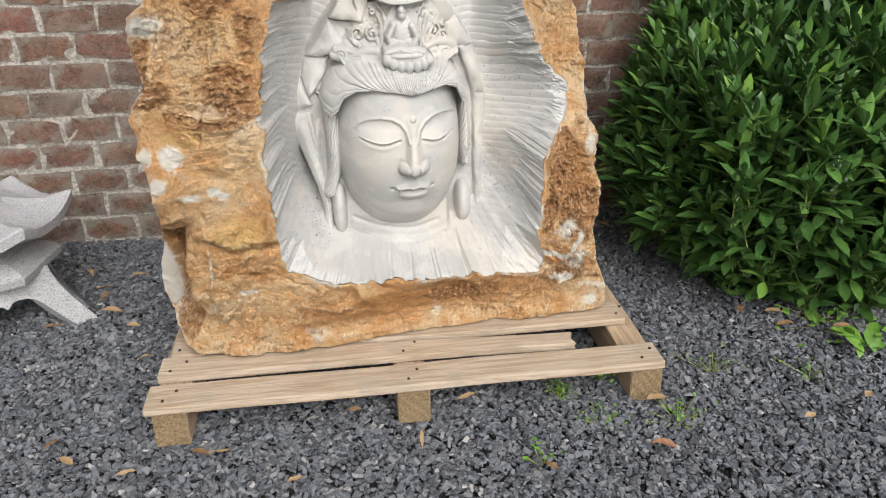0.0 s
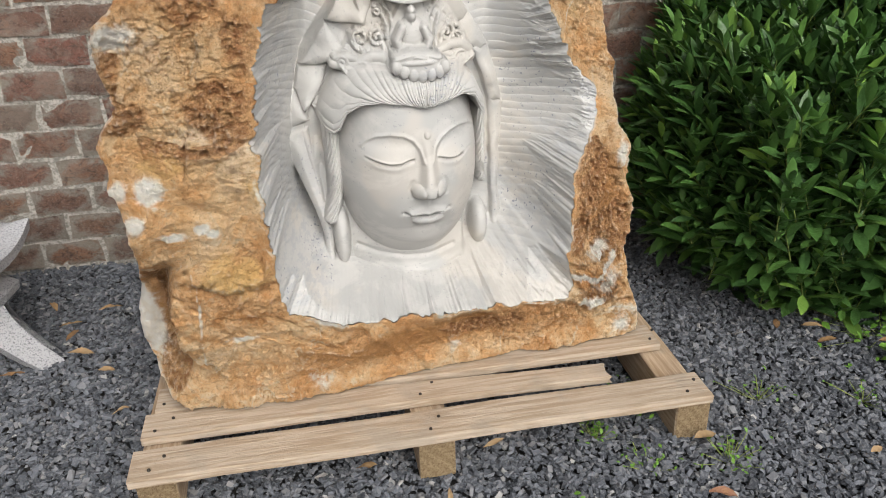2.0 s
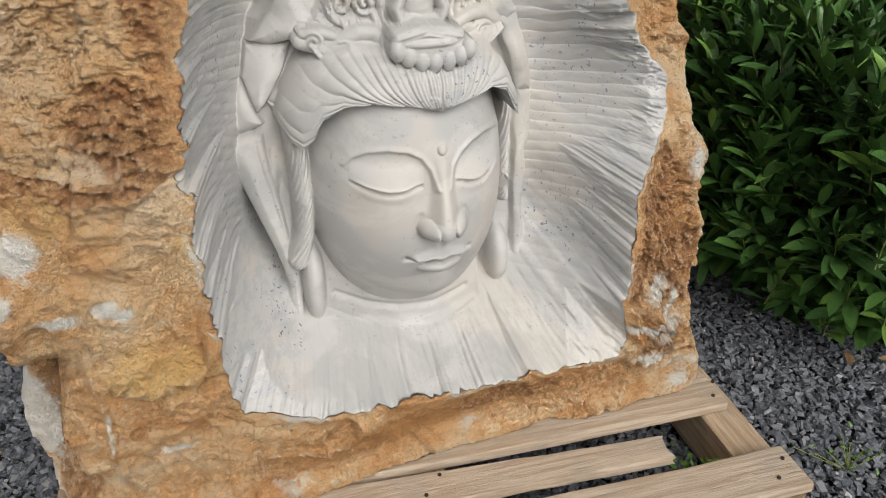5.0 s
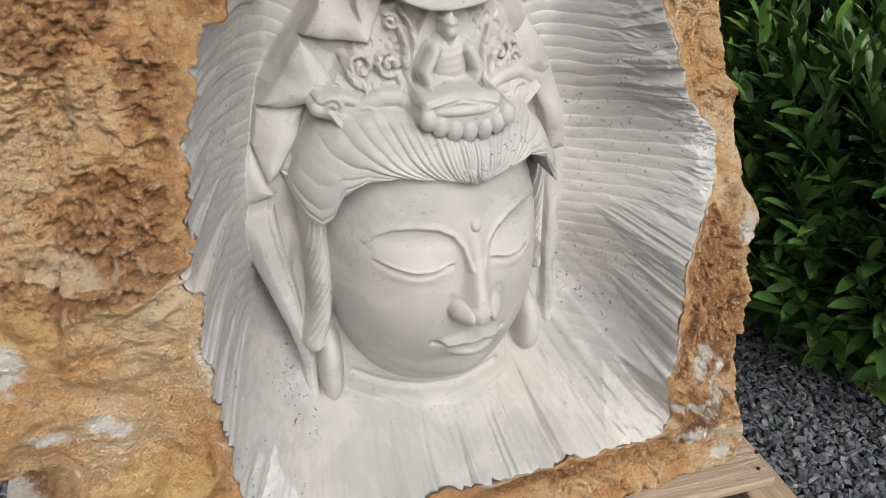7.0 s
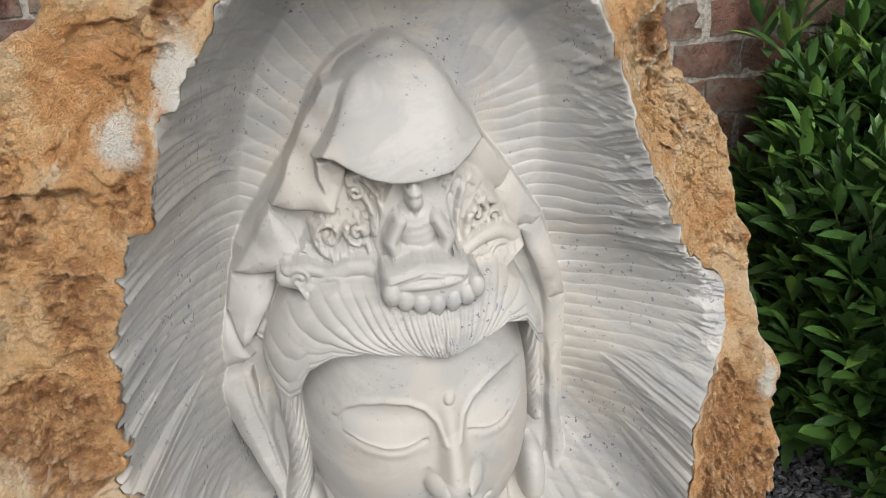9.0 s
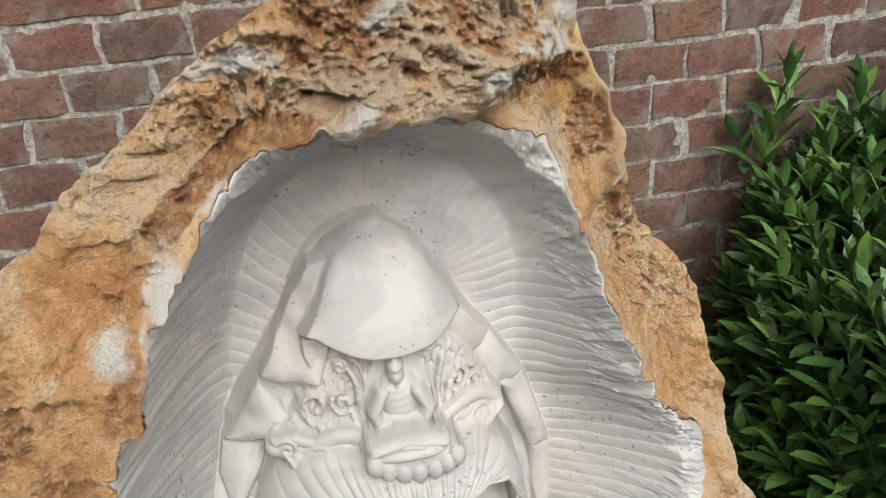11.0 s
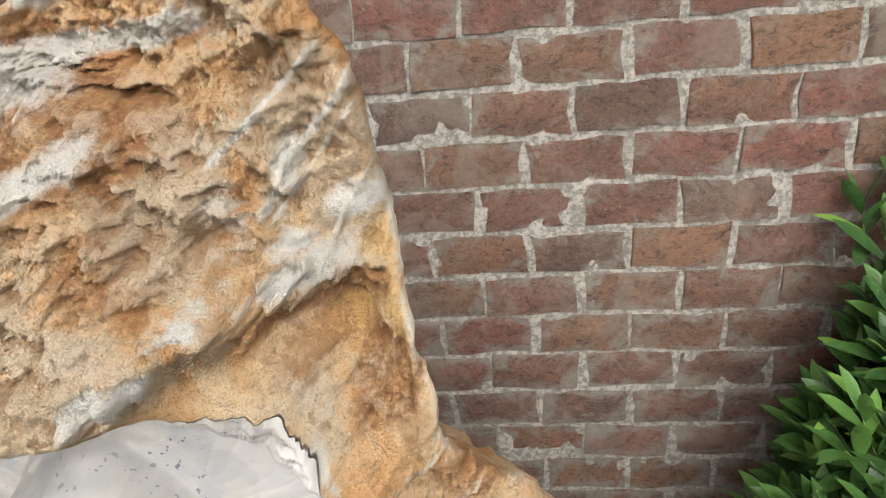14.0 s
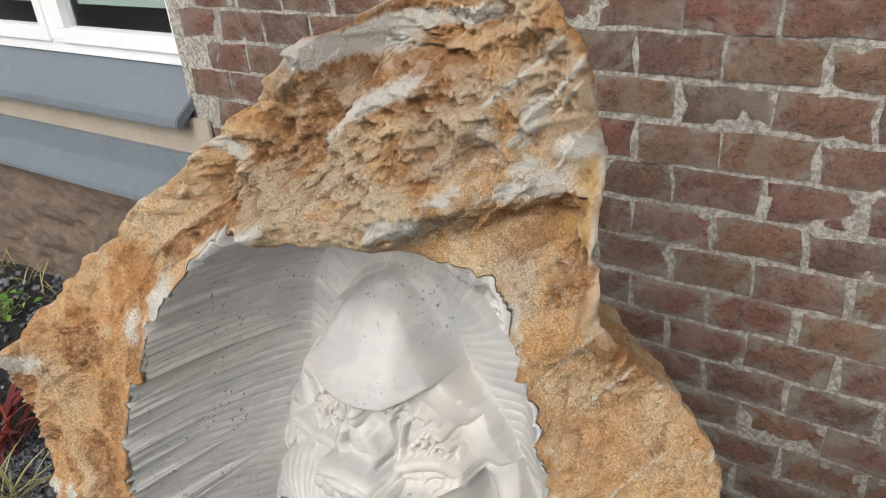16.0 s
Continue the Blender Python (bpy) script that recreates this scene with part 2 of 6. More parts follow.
def statue_material():
    """White carved marble that passes into the brown, ochre and white crust of the raw boulder."""
    m, nt, b = material("carved_boulder")
    vec = coords(nt)
    # the carved marble
    cloud = noise_tex(nt, stretch(nt, vec, (1, 1, 1.7), (0, 0.5, 0)), 5.5, 7, 0.62, 0.8)
    white = mix(nt, grey(nt, cloud, 0.40, 0.66), (0.490, 0.480, 0.458), (0.415, 0.410, 0.395))
    warm = noise_tex(nt, vec, 4.2, 3, 0.5)
    white = mix(nt, math2(nt, "MULTIPLY", grey(nt, warm, 0.52, 0.68), 0.25), white, (0.64, 0.56, 0.46))
    grime = attribute(nt, "weathered")
    streak = grey(nt, noise_tex(nt, stretch(nt, vec, (1, 1, 2.2)), 26, 8, 0.75), 0.45, 0.62)
    white = mix(nt, math2(nt, "MULTIPLY", math2(nt, "MULTIPLY", grime, streak), 0.50), white, (0.37, 0.38, 0.40))
    dots = noise_tex(nt, vec, 130, 2, 0.5)
    where = grey(nt, noise_tex(nt, vec, 8, 4, 0.6), 0.47, 0.60)
    white = mix(nt, math2(nt, "MULTIPLY", math2(nt, "MULTIPLY", grey(nt, dots, 0.80, 0.90), where), math2(nt, "ADD", math2(nt, "MULTIPLY", grime, 0.7), 0.28)), white, (0.15, 0.16, 0.20))
    # the raw crust
    n_big = noise_tex(nt, vec, 3.2, 5, 0.60, 0.8)
    n_mid = noise_tex(nt, vec, 12, 8, 0.68, 0.8)
    n_fin = noise_tex(nt, vec, 48, 8, 0.72, 0.4)
    n_grit = noise_tex(nt, vec, 190, 5, 0.70)
    n_dust = noise_tex(nt, vec, 420, 3, 0.65)
    cleft = noise_tex(nt, stretch(nt, vec, (1, 1, 1.6), (0, 0.6, 0)), 24, 10, 0.80, 1.6)
    tone = math2(nt, "ADD", math2(nt, "MULTIPLY", n_big, 0.45), math2(nt, "MULTIPLY", n_mid, 0.55))
    crust = ramp(nt, tone, (0.16, (0.50, 0.235, 0.085)), (0.34, (0.74, 0.382, 0.156)), (0.48, (0.83, 0.505, 0.246)), (0.62, (0.89, 0.650, 0.39)), (0.80, (0.92, 0.765, 0.57)))
    # bump noises again: lows darkened and highs paled, painting in soft relief shade
    crust = mix(nt, math2(nt, "MULTIPLY", grey(nt, n_fin, 0.52, 0.85), 0.55), crust, (0.86, 0.66, 0.40))
    crust = mix(nt, math2(nt, "MULTIPLY", grey(nt, n_fin, 0.40, 0.12), 0.55), crust, (0.42, 0.195, 0.070))
    crust = mix(nt, math2(nt, "MULTIPLY", grey(nt, cleft, 0.36, 0.10), 0.65), crust, (0.25, 0.105, 0.038))
    crust = mix(nt, math2(nt, "MULTIPLY", grey(nt, cleft, 0.68, 0.92), 0.50), crust, (0.86, 0.70, 0.46))
    veins = node(nt, "TexVoronoi", Scale=4.0)
    veins.feature = "DISTANCE_TO_EDGE"
    bend = nt.nodes.new("ShaderNodeVectorMath")
    bend.operation = "MULTIPLY_ADD"
    wob = node(nt, "TexNoise", Scale=7.0, Detail=3.0)
    nt.links.new(vec, wob.inputs["Vector"])
    nt.links.new(wob.outputs["Color"], bend.inputs[0])
    bend.inputs[1].default_value = (0.10, 0.10, 0.10)
    nt.links.new(stretch(nt, vec, (1, 1, 0.45), (0, 0.75, 0)), bend.inputs[2])
    nt.links.new(bend.outputs[0], veins.inputs["Vector"])
    line = math2(nt, "MULTIPLY", grey(nt, veins.outputs["Distance"], 0.016, 0.003), grey(nt, n_mid, 0.48, 0.58))
    crust = mix(nt, math2(nt, "MULTIPLY", line, 0.7), crust, (0.84, 0.70, 0.50))

    def patch(name, low, high, gain, lite, dark):
        at = grey(nt, math2(nt, "ADD", attribute(nt, name), math2(nt, "ADD", math2(nt, "MULTIPLY", math2(nt, "SUBTRACT", n_mid, 0.5), 0.85), math2(nt, "MULTIPLY", math2(nt, "SUBTRACT", n_fin, 0.5), 0.45))), low, high)
        return mix(nt, math2(nt, "MULTIPLY", at, gain), crust, mix(nt, n_fin, lite, dark))

    crust = patch("brown", 0.40, 0.75, 0.75, (0.58, 0.285, 0.095), (0.40, 0.175, 0.055))
    crust = patch("ochre", 0.38, 0.80, 0.62, (0.92, 0.66, 0.27), (0.80, 0.47, 0.14))
    crust = patch("amber", 0.30, 0.95, 0.42, (0.86, 0.49, 0.165), (0.70, 0.32, 0.085))
    rust = attribute(nt, "rust")
    gritty = mix(nt, grey(nt, n_fin, 0.25, 0.75), (0.46, 0.215, 0.090), (0.78, 0.47, 0.225))
    gritty = mix(nt, math2(nt, "MULTIPLY", grey(nt, n_grit, 0.45, 0.20), 0.40), gritty, (0.28, 0.12, 0.05))
    gritty = mix(nt, math2(nt, "MULTIPLY", grey(nt, n_grit, 0.70, 0.90), 0.40), gritty, (0.76, 0.50, 0.27))
    crumb = node(nt, "TexVoronoi", Scale=105.0)
    nt.links.new(vec, crumb.inputs["Vector"])
    gritty = mix(nt, math2(nt, "MULTIPLY", grey(nt, crumb.outputs["Distance"], 0.35, 0.75), 0.50), gritty, (0.28, 0.12, 0.05))
    crust = mix(nt, math2(nt, "MULTIPLY", rust, 0.85), crust, gritty)
    crust = patch("grey_crust", 0.44, 0.74, 0.75, (0.84, 0.71, 0.52), (0.66, 0.51, 0.34))
    # the grit's own speckle, its dark pits also standing in for occlusion
    crust = mix(nt, math2(nt, "MULTIPLY", grey(nt, n_grit, 0.36, 0.12), 0.45), crust, (0.26, 0.120, 0.050))
    crust = mix(nt, math2(nt, "MULTIPLY", grey(nt, n_grit, 0.66, 0.90), 0.28), crust, (0.90, 0.77, 0.56))
    crust = mix(nt, math2(nt, "MULTIPLY", grey(nt, n_dust, 0.34, 0.12), 0.28), crust, (0.26, 0.125, 0.052))
    fissure = node(nt, "TexVoronoi", Scale=8.0)
    fissure.feature = "DISTANCE_TO_EDGE"
    twist = nt.nodes.new("ShaderNodeVectorMath")
    twist.operation = "MULTIPLY_ADD"
    nt.links.new(wob.outputs["Color"], twist.inputs[0])
    twist.inputs[1].default_value = (0.16, 0.16, 0.16)
    nt.links.new(stretch(nt, vec, (1, 1, 1.3), (0, 0.35, 0)), twist.inputs[2])
    nt.links.new(twist.outputs[0], fissure.inputs["Vector"])
    cracked = math2(nt, "MULTIPLY", grey(nt, fissure.outputs["Distance"], 0.022, 0.003), grey(nt, n_mid, 0.62, 0.48))
    crust = mix(nt, math2(nt, "MULTIPLY", cracked, 0.14), crust, (0.22, 0.115, 0.055))
    # rusty iron clay in crevices, worn pale ridges, both exaggerated as painted relief shading
    stain_shade = math2(nt, "MULTIPLY", grey(nt, math2(nt, "ADD", attribute(nt, "clay_shade"), math2(nt, "MULTIPLY", math2(nt, "SUBTRACT", n_mid, 0.5), 0.6)), 0.25, 1.0), 0.50)
    crust = mix(nt, stain_shade, crust, mix(nt, n_fin, (0.34, 0.150, 0.052), (0.50, 0.235, 0.085)))
    worn_light = math2(nt, "MULTIPLY", grey(nt, math2(nt, "ADD", attribute(nt, "crest"), math2(nt, "MULTIPLY", math2(nt, "SUBTRACT", n_mid, 0.5), 0.7)), 0.35, 1.0), 0.42)
    crust = mix(nt, worn_light, crust, mix(nt, n_mid, (0.92, 0.65, 0.42), (0.94, 0.81, 0.64)))
    crust = patch("pale", 0.34, 0.86, 0.97, (0.97, 0.955, 0.92), (0.90, 0.82, 0.68))
    cut = attribute(nt, "carved")
    edge = grey(nt, math2(nt, "ADD", cut, math2(nt, "MULTIPLY", math2(nt, "SUBTRACT", n_mid, 0.5), 0.6)), 0.42, 0.58)
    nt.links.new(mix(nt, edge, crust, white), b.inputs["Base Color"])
    nt.links.new(value_mix(nt, edge, 0.85, 0.48), b.inputs["Roughness"])
    b.inputs["Specular IOR Level"].default_value = 0.3
    chip = math2(nt, "ADD", math2(nt, "MULTIPLY", cleft, 0.9), math2(nt, "MULTIPLY", n_fin, 0.9))
    chip = math2(nt, "SUBTRACT", chip, math2(nt, "MULTIPLY", math2(nt, "MULTIPLY", crumb.outputs["Distance"], rust), 0.35))
    raw = math2(nt, "SUBTRACT", 1.0, edge)
    height = math2(nt, "ADD", math2(nt, "MULTIPLY", chip, raw), math2(nt, "MULTIPLY", math2(nt, "MULTIPLY", math2(nt, "SUBTRACT", line, math2(nt, "MULTIPLY", cracked, 0.5)), raw), 0.22))
    n1 = relief(nt, b, height, 0.0075, 1.0)
    relief(nt, b, math2(nt, "MULTIPLY", math2(nt, "ADD", n_grit, math2(nt, "MULTIPLY", n_dust, 0.45)), math2(nt, "ADD", math2(nt, "MULTIPLY", raw, 1.0), math2(nt, "MULTIPLY", grime, 0.09))), 0.0026, 1.0, n1)
    return m


def leaf_material(name, stops, rough=0.33):
    m, nt, b = material(name)
    geo = nt.nodes.new("ShaderNodeNewGeometry")
    info = nt.nodes.new("ShaderNodeObjectInfo")
    vec = coords(nt)
    rnd = math2(nt, "FRACT", math2(nt, "ADD", info.outputs["Random"], geo.outputs["Random Per Island"]), 0)
    col = ramp(nt, rnd, *stops)
    blot = noise_tex(nt, vec, 45, 4, 0.6)
    col = mix(nt, math2(nt, "MULTIPLY", grey(nt, blot, 0.5, 0.75), 0.25), col, tuple(v * 1.5 for v in stops[1][1]))
    nt.links.new(col, b.inputs["Base Color"])
    b.inputs["Roughness"].default_value = rough
    b.inputs["Specular IOR Level"].default_value = 0.45
    relief(nt, b, noise_tex(nt, vec, 120, 3), 0.002, 0.5)
    return m


def plain_material(name, col, rough, scale=30, depth=0.002, vary=0.18, metallic=0.0):
    m, nt, b = material(name)
    vec = coords(nt)
    n = noise_tex(nt, vec, scale, 6, 0.65)
    big = noise_tex(nt, vec, scale * 0.15, 4, 0.6)
    dark = tuple(v * (1 - vary) for v in col)
    lite = tuple(min(1, v * (1 + vary * 0.6)) for v in col)
    nt.links.new(mix(nt, big, mix(nt, n, dark, col), mix(nt, n, col, lite)), b.inputs["Base Color"])
    b.inputs["Roughness"].default_value, b.inputs["Metallic"].default_value = rough, metallic
    relief(nt, b, n, depth, 0.6)
    return m


CHIPS, BED, BRICK, MORTAR = slate_chip_material(), soil_material(), brick_material(), mortar_material()
BOARD = wood_material("pallet_board", (0.58, 0.475, 0.365), (0.42, 0.315, 0.215), 0)
BEAM = wood_material("pallet_beam", (0.55, 0.42, 0.29), (0.37, 0.255, 0.155), 1)
ENDS, GRANITE, BOULDER = end_grain_material(), granite_material(), statue_material()
LEAF = leaf_material("laurel_leaf", ((0, (0.036, 0.085, 0.025)), (0.5, (0.062, 0.140, 0.034)), (0.86, (0.095, 0.20, 0.044)), (1.0, (0.19, 0.33, 0.06))))
TWIG = plain_material("green_twig", (0.22, 0.27, 0.07), 0.6, 60)
PVC = plain_material("white_window_plastic", (0.80, 0.81, 0.82), 0.32, 20, 0.0003, 0.03)
SLATE = plain_material("blue_grey_slate", (0.15, 0.175, 0.20), 0.55, 26, 0.004, 0.16)
RENDERED = plain_material("beige_render", (0.38, 0.33, 0.27), 0.9, 60, 0.005)
PLINTH = plain_material("rough_brown_stone", (0.17, 0.125, 0.095), 0.93, 22, 0.03, 0.5)
NAIL = plain_material("dark_nail", (0.07, 0.06, 0.055), 0.5, 90, 0.001, 0.3, 0.8)


# ---- building helpers ----
def part(name, data, mat, parent=None, label=""):
    """Links a bmesh or mesh as one mesh object, under a thing or a part."""
    if isinstance(data, bmesh.types.BMesh):
        me = bpy.data.meshes.new(name)
        data.to_mesh(me)
        data.free()
    else:
        me = data
    if mat and not me.materials:
        me.materials.append(mat)
    ob = new(name, me)
    if parent:
        ob.parent = parent
    if label:
        ob["label"] = label
    return ob


def box(size, bevel=0.0, segments=2, jitter=0.0, cuts=0, seed=0):
    """A box about its own middle, with rounded and slightly uneven edges."""
    bm = bmesh.new()
    bmesh.ops.create_cube(bm, size=1)
    bmesh.ops.scale(bm, vec=size, verts=bm.verts)
    if cuts:
        longest = max(range(3), key=lambda a: size[a])
        es = [e for e in bm.edges if abs((e.verts[0].co - e.verts[1].co)[longest]) > size[longest] * 0.9]
        bmesh.ops.subdivide_edges(bm, edges=es, cuts=cuts, use_grid_fill=True)
    if bevel:
        es = [e for e in bm.edges if len(e.link_faces) == 2 and e.calc_face_angle(0) > 1.0]
        bmesh.ops.bevel(bm, geom=es, offset=bevel, segments=segments, affect="EDGES", profile=0.6)
    if jitter:
        r = random.Random(seed)
        for v in bm.verts:
            v.co += Vector((r.uniform(-1, 1), r.uniform(-1, 1), r.uniform(-1, 1))) * jitter
    return bm


def moved(bm, m):
    bmesh.ops.transform(bm, matrix=m, verts=bm.verts)
    return bm


# ---- ground ----
def grid_sheet(xs, ys, height):
    gx, gy = np.meshgrid(xs, ys)
    v = np.stack([gx.ravel(), gy.ravel(), height(gx.ravel(), gy.ravel())], 1)
    nx, ny = len(xs), len(ys)
    i = (np.arange(ny - 1)[:, None] * nx + np.arange(nx - 1)[None]).ravel()
    return v, np.stack([i, i + 1, i + nx + 1, i + nx], 1)


def ground_height(x, y):
    p = np.stack([x, y, x * 0], 1)
    near = np.exp(-((x - 0.3) / 3) ** 2 - ((y - 2) / 3) ** 2)
    return -0.022 + near * (0.010 * vnoise(p * 3.0, 5) + 0.004 * vnoise(p * 11, 6))


far = np.concatenate([[-400, -90, -25, -9], np.linspace(-4, 4, 161), [9, 25, 90, 400]])
v, q = grid_sheet(far, far + 1.0, ground_height)
ground = part("ground", mesh_from("ground", v, q, True), BED)
tagged(ground, "dark bed of soil and slate dust under chippings", "ground", kind="structure")


def chips(name, count, area, seed, low, high, lift, clear=None):
    """Split slate chippings: flat, angular, eight-cornered stones lying at random."""
    r = np.random.default_rng(seed)
    x0, x1, y0, y1 = area
    cx, cy = r.uniform(x0, x1, count), r.uniform(y0, y1, count)
    if clear:
        free = ~((cx > clear[0]) & (cx < clear[1]) & (cy > clear[2]) & (cy < clear[3]))
        cx, cy = cx[free], cy[free]
        count = len(cx)
    size = r.uniform(low, high, count) * r.choice([0.75, 1.0, 1.0, 1.25], count)
    half = np.stack([size * r.uniform(0.75, 1.2, count), size * r.uniform(0.45, 0.85, count), size * r.uniform(0.18, 0.45, count)], 1) / 2
    corners = np.array([(a, b, c) for c in (-1, 1) for b in (-1, 1) for a in (-1, 1)], float)
    p = corners[None] * half[:, None] * r.uniform(0.55, 1.2, (count, 8, 3))
    ang = r.uniform(0, 2 * np.pi, count)
    tip = r.normal(0, 0.42, (count, 2))
    ca, sa = np.cos(ang), np.sin(ang)
    ct, st = np.cos(tip[:, 0]), np.sin(tip[:, 0])
    y = p[:, :, 1] * ct[:, None] - p[:, :, 2] * st[:, None]
    z = p[:, :, 1] * st[:, None] + p[:, :, 2] * ct[:, None]
    x = p[:, :, 0]
    cu, su = np.cos(tip[:, 1])[:, None], np.sin(tip[:, 1])[:, None]
    x, z = x * cu + z * su, z * cu - x * su
    wx, wy = x * ca[:, None] - y * sa[:, None], x * sa[:, None] + y * ca[:, None]
    gz = ground_height(cx, cy) + r.uniform(0.0, lift, count) + half[:, 2]
    v = np.stack([wx + cx[:, None], wy + cy[:, None], z + gz[:, None]], 2).reshape(-1, 3)
    f = np.array([(4, 5, 7, 6), (0, 1, 5, 4), (1, 3, 7, 5), (3, 2, 6, 7), (2, 0, 4, 6)])      # the buried underside stays open
    faces = (f[None] + (np.arange(count) * 8)[:, None, None]).reshape(-1, 4)
    ob = part(name, mesh_from(name, v, faces), CHIPS)
    return ob


gravel = chips("gravel", 118000, (-1.75, 2.5, 1.05, 3.02), 3, 0.0102, 0.0198, 0.018)
tagged(gravel, "dark blue-grey split slate chippings covering the bed", "gravel", kind="stuff")
sparse = chips("gravel", 16000, (-5.0, 4.5, -1.5, 3.0), 4, 0.022, 0.034, 0.012, (-1.75, 2.5, 1.05, 3.02))
tagged(sparse, "dark slate chippings further round the bed", "gravel", kind="stuff")

# ---- brick wall ----
WALL_Y, COURSE, PITCH = 3.0, 0.1008, 0.199
WIN_X, WIN_Z = -1.50, 0.92          # edge of the window opening and its foot
WALL_L, WALL_R, WALL_T = -4.4, 5.0, 3.2


def wall_front(x, z):
    p = np.stack([x, z, x * 0], 1)
    return WALL_Y + 0.0070 + 0.0028 * fbm(p, 0.035, 3, 21) + 0.0012 * vnoise(p * 9, 8)


def wall_sheet(x0, x1, z0, z1, step):
    xs = np.linspace(x0, x1, max(2, int(round((x1 - x0) / step)) + 1))
    zs = np.linspace(z0, z1, max(2, int(round((z1 - z0) / step)) + 1))
    v, q = grid_sheet(xs, zs, wall_front)
    return v[:, [0, 2, 1]], q


def joined_mesh(name, pieces, smooth_shade=False):
    vs, fs, at = [], [], 0
    for v, q in pieces:
        vs.append(v), fs.append(np.asarray(q) + at)
        at += len(v)
    return mesh_from(name, np.concatenate(vs), np.concatenate(fs), smooth_shade)


def block(x0, x1, y0, y1, z0, z1):
    v = np.array([(x, y, z) for z in (z0, z1) for y in (y0, y1) for x in (x0, x1)], float)
    return v, np.array([(0, 2, 3, 1), (4, 5, 7, 6), (0, 1, 5, 4), (1, 3, 7, 5), (3, 2, 6, 7), (2, 0, 4, 6)])


wall = part("wall_north", joined_mesh("wall_north", [
    wall_sheet(WIN_X, 2.4, -0.05, 1.9, 0.0105), wall_sheet(2.4, WALL_R, -0.05, 1.9, 0.05), wall_sheet(WIN_X, WALL_R, 1.9, WALL_T, 0.04),
    wall_sheet(WALL_L, WIN_X, -0.05, WIN_Z, 0.03), wall_sheet(WALL_L, WIN_X, 2.3, WALL_T, 0.04),
    block(WIN_X, WALL_R, WALL_Y + 0.03, WALL_Y + 0.33, -0.1, WALL_T), block(WALL_L, WIN_X, WALL_Y + 0.03, WALL_Y + 0.33, -0.1, WIN_Z),
    block(WALL_L, WIN_X, WALL_Y + 0.03, WALL_Y + 0.33, 2.3, WALL_T)], True), MORTAR)
tagged(wall, "old red-brown brick garden wall with smeared lime mortar", "wall", kind="structure")


# ---- the carved boulder ----
HUB = (0.13, 0.80)
RIM = ((-180, .617), (-176, .612), (-170, .618), (-165, .618), (-157, .640), (-149, .735), (-146, .792), (-141, .845), (-136, .875), (-130, .868), (-121, .780), (-111, .716), (-98, .685),
       (-84, .678), (-67, .740), (-55, .835), (-49, .890), (-45.5, .822), (-43, .755), (-38.5, .695), (-34, .676), (-28, .632), (-24.5, .592), (-16, .560), (-11, .520), (-3, .512), (6, .512),
       (17, .526), (25, .516), (29, .503), (33, .495), (38.5, .498), (44, .524), (49, .555), (54, .591), (58, .640), (60.5, .667), (63.4, .727), (66, .785), (69, .83), (76, .85), (83, .82), (85.5, .78), (87.5, .73), (89, .722), (92, .690),
       (95, .652), (99, .630), (107, .602), (113, .580), (119, .562), (127, .552), (134, .565), (144, .575), (153, .600), (158.5, .618), (163, .615), (168, .592), (172, .578), (176, .598))
RIM_Y = ((-180, 1.80), (-165, 1.785), (-156, 1.83), (-149, 1.98), (-138, 1.985), (-133, 1.88), (-125, 1.855), (-111, 1.86), (-84, 1.92), (-67, 1.94), (-49, 1.96), (-40, 1.98), (-16, 1.985), (-3, 2.05), (6, 2.085), (17, 2.12),
         (25, 2.135), (33, 2.14), (38.5, 2.10), (49, 2.06), (54, 2.09), (60, 2.14), (63.5, 2.115), (69, 2.09), (76, 2.15), (86, 2.15), (88, 2.01), (95, 1.97), (107, 1.945), (124, 1.90), (144, 1.86), (158, 1.785), (163, 1.80))
CUT = ((-174, .329), (-160, .342), (-142, .401), (-133, .464), (-128, .492), (-122, .497), (-112, .489), (-94, .468), (-76, .487), (-61, .561), (-54, .625), (-51, .600), (-47, .520), (-38, .470),
       (-28, .415), (-19, .421), (-12, .451), (-6, .463), (-1, .445), (7, .390), (15, .375), (22, .372), (33, .376), (41, .405), (49, .434), (62, .508), (74, .516), (87, .503), (98, .510), (104, .498), (110, .466),
       (115, .440), (122, .415), (128, .388), (135, .362), (145, .356), (163, .323), (179, .324))

RUST_SPOTS = ((0.292, 1.472, .050, .032, 1.0), (0.311, 1.406, .04, .032, .95), (0.232, 1.496, .05, .02, .8), (0.37, 1.562, .045, .024, 1.0), (0.40, 1.322, .09, .030, 1.0), (0.45, 1.24, .05, .07, .85), (0.50, 1.12, .04, .05, .75), (0.55, 0.98, .04, .07, .7), (0.59, 0.86, .04, .05, .7),
              (0.555, 0.60, .06, .10, 1.1), (0.62, 0.44, .06, .09, 1.1), (0.52, 0.46, .04, .06, .9), (0.60, 0.29, .07, .04, 1.0), (-0.45, 0.95, .045, .07, .95), (-0.42, 0.86, .05, .04, .9), (-0.27, 0.86, .10, .055, .85), (-0.20, 0.98, .05, .06, .75), (-0.31, 1.06, .08, .05, .7), (0.11, 0.25, .30, .035, .62), (-0.12, 1.06, .035, .07, .7))
RUST_LINES = (([(0.206, 1.506), (0.149, 1.436), (0.111, 1.37), (0.069, 1.299)], .042, 1.25), ([(0.05, 1.335), (-0.079, 1.237)], .016, 1.0), ([(-0.465, 0.495), (-0.437, 0.40), (-0.445, 0.295), (-0.455, 0.215)], .030, 1.3), ([(-0.40, 0.808), (-0.331, 0.79), (-0.251, 0.795), (-0.195, 0.818)], .014, 1.1))
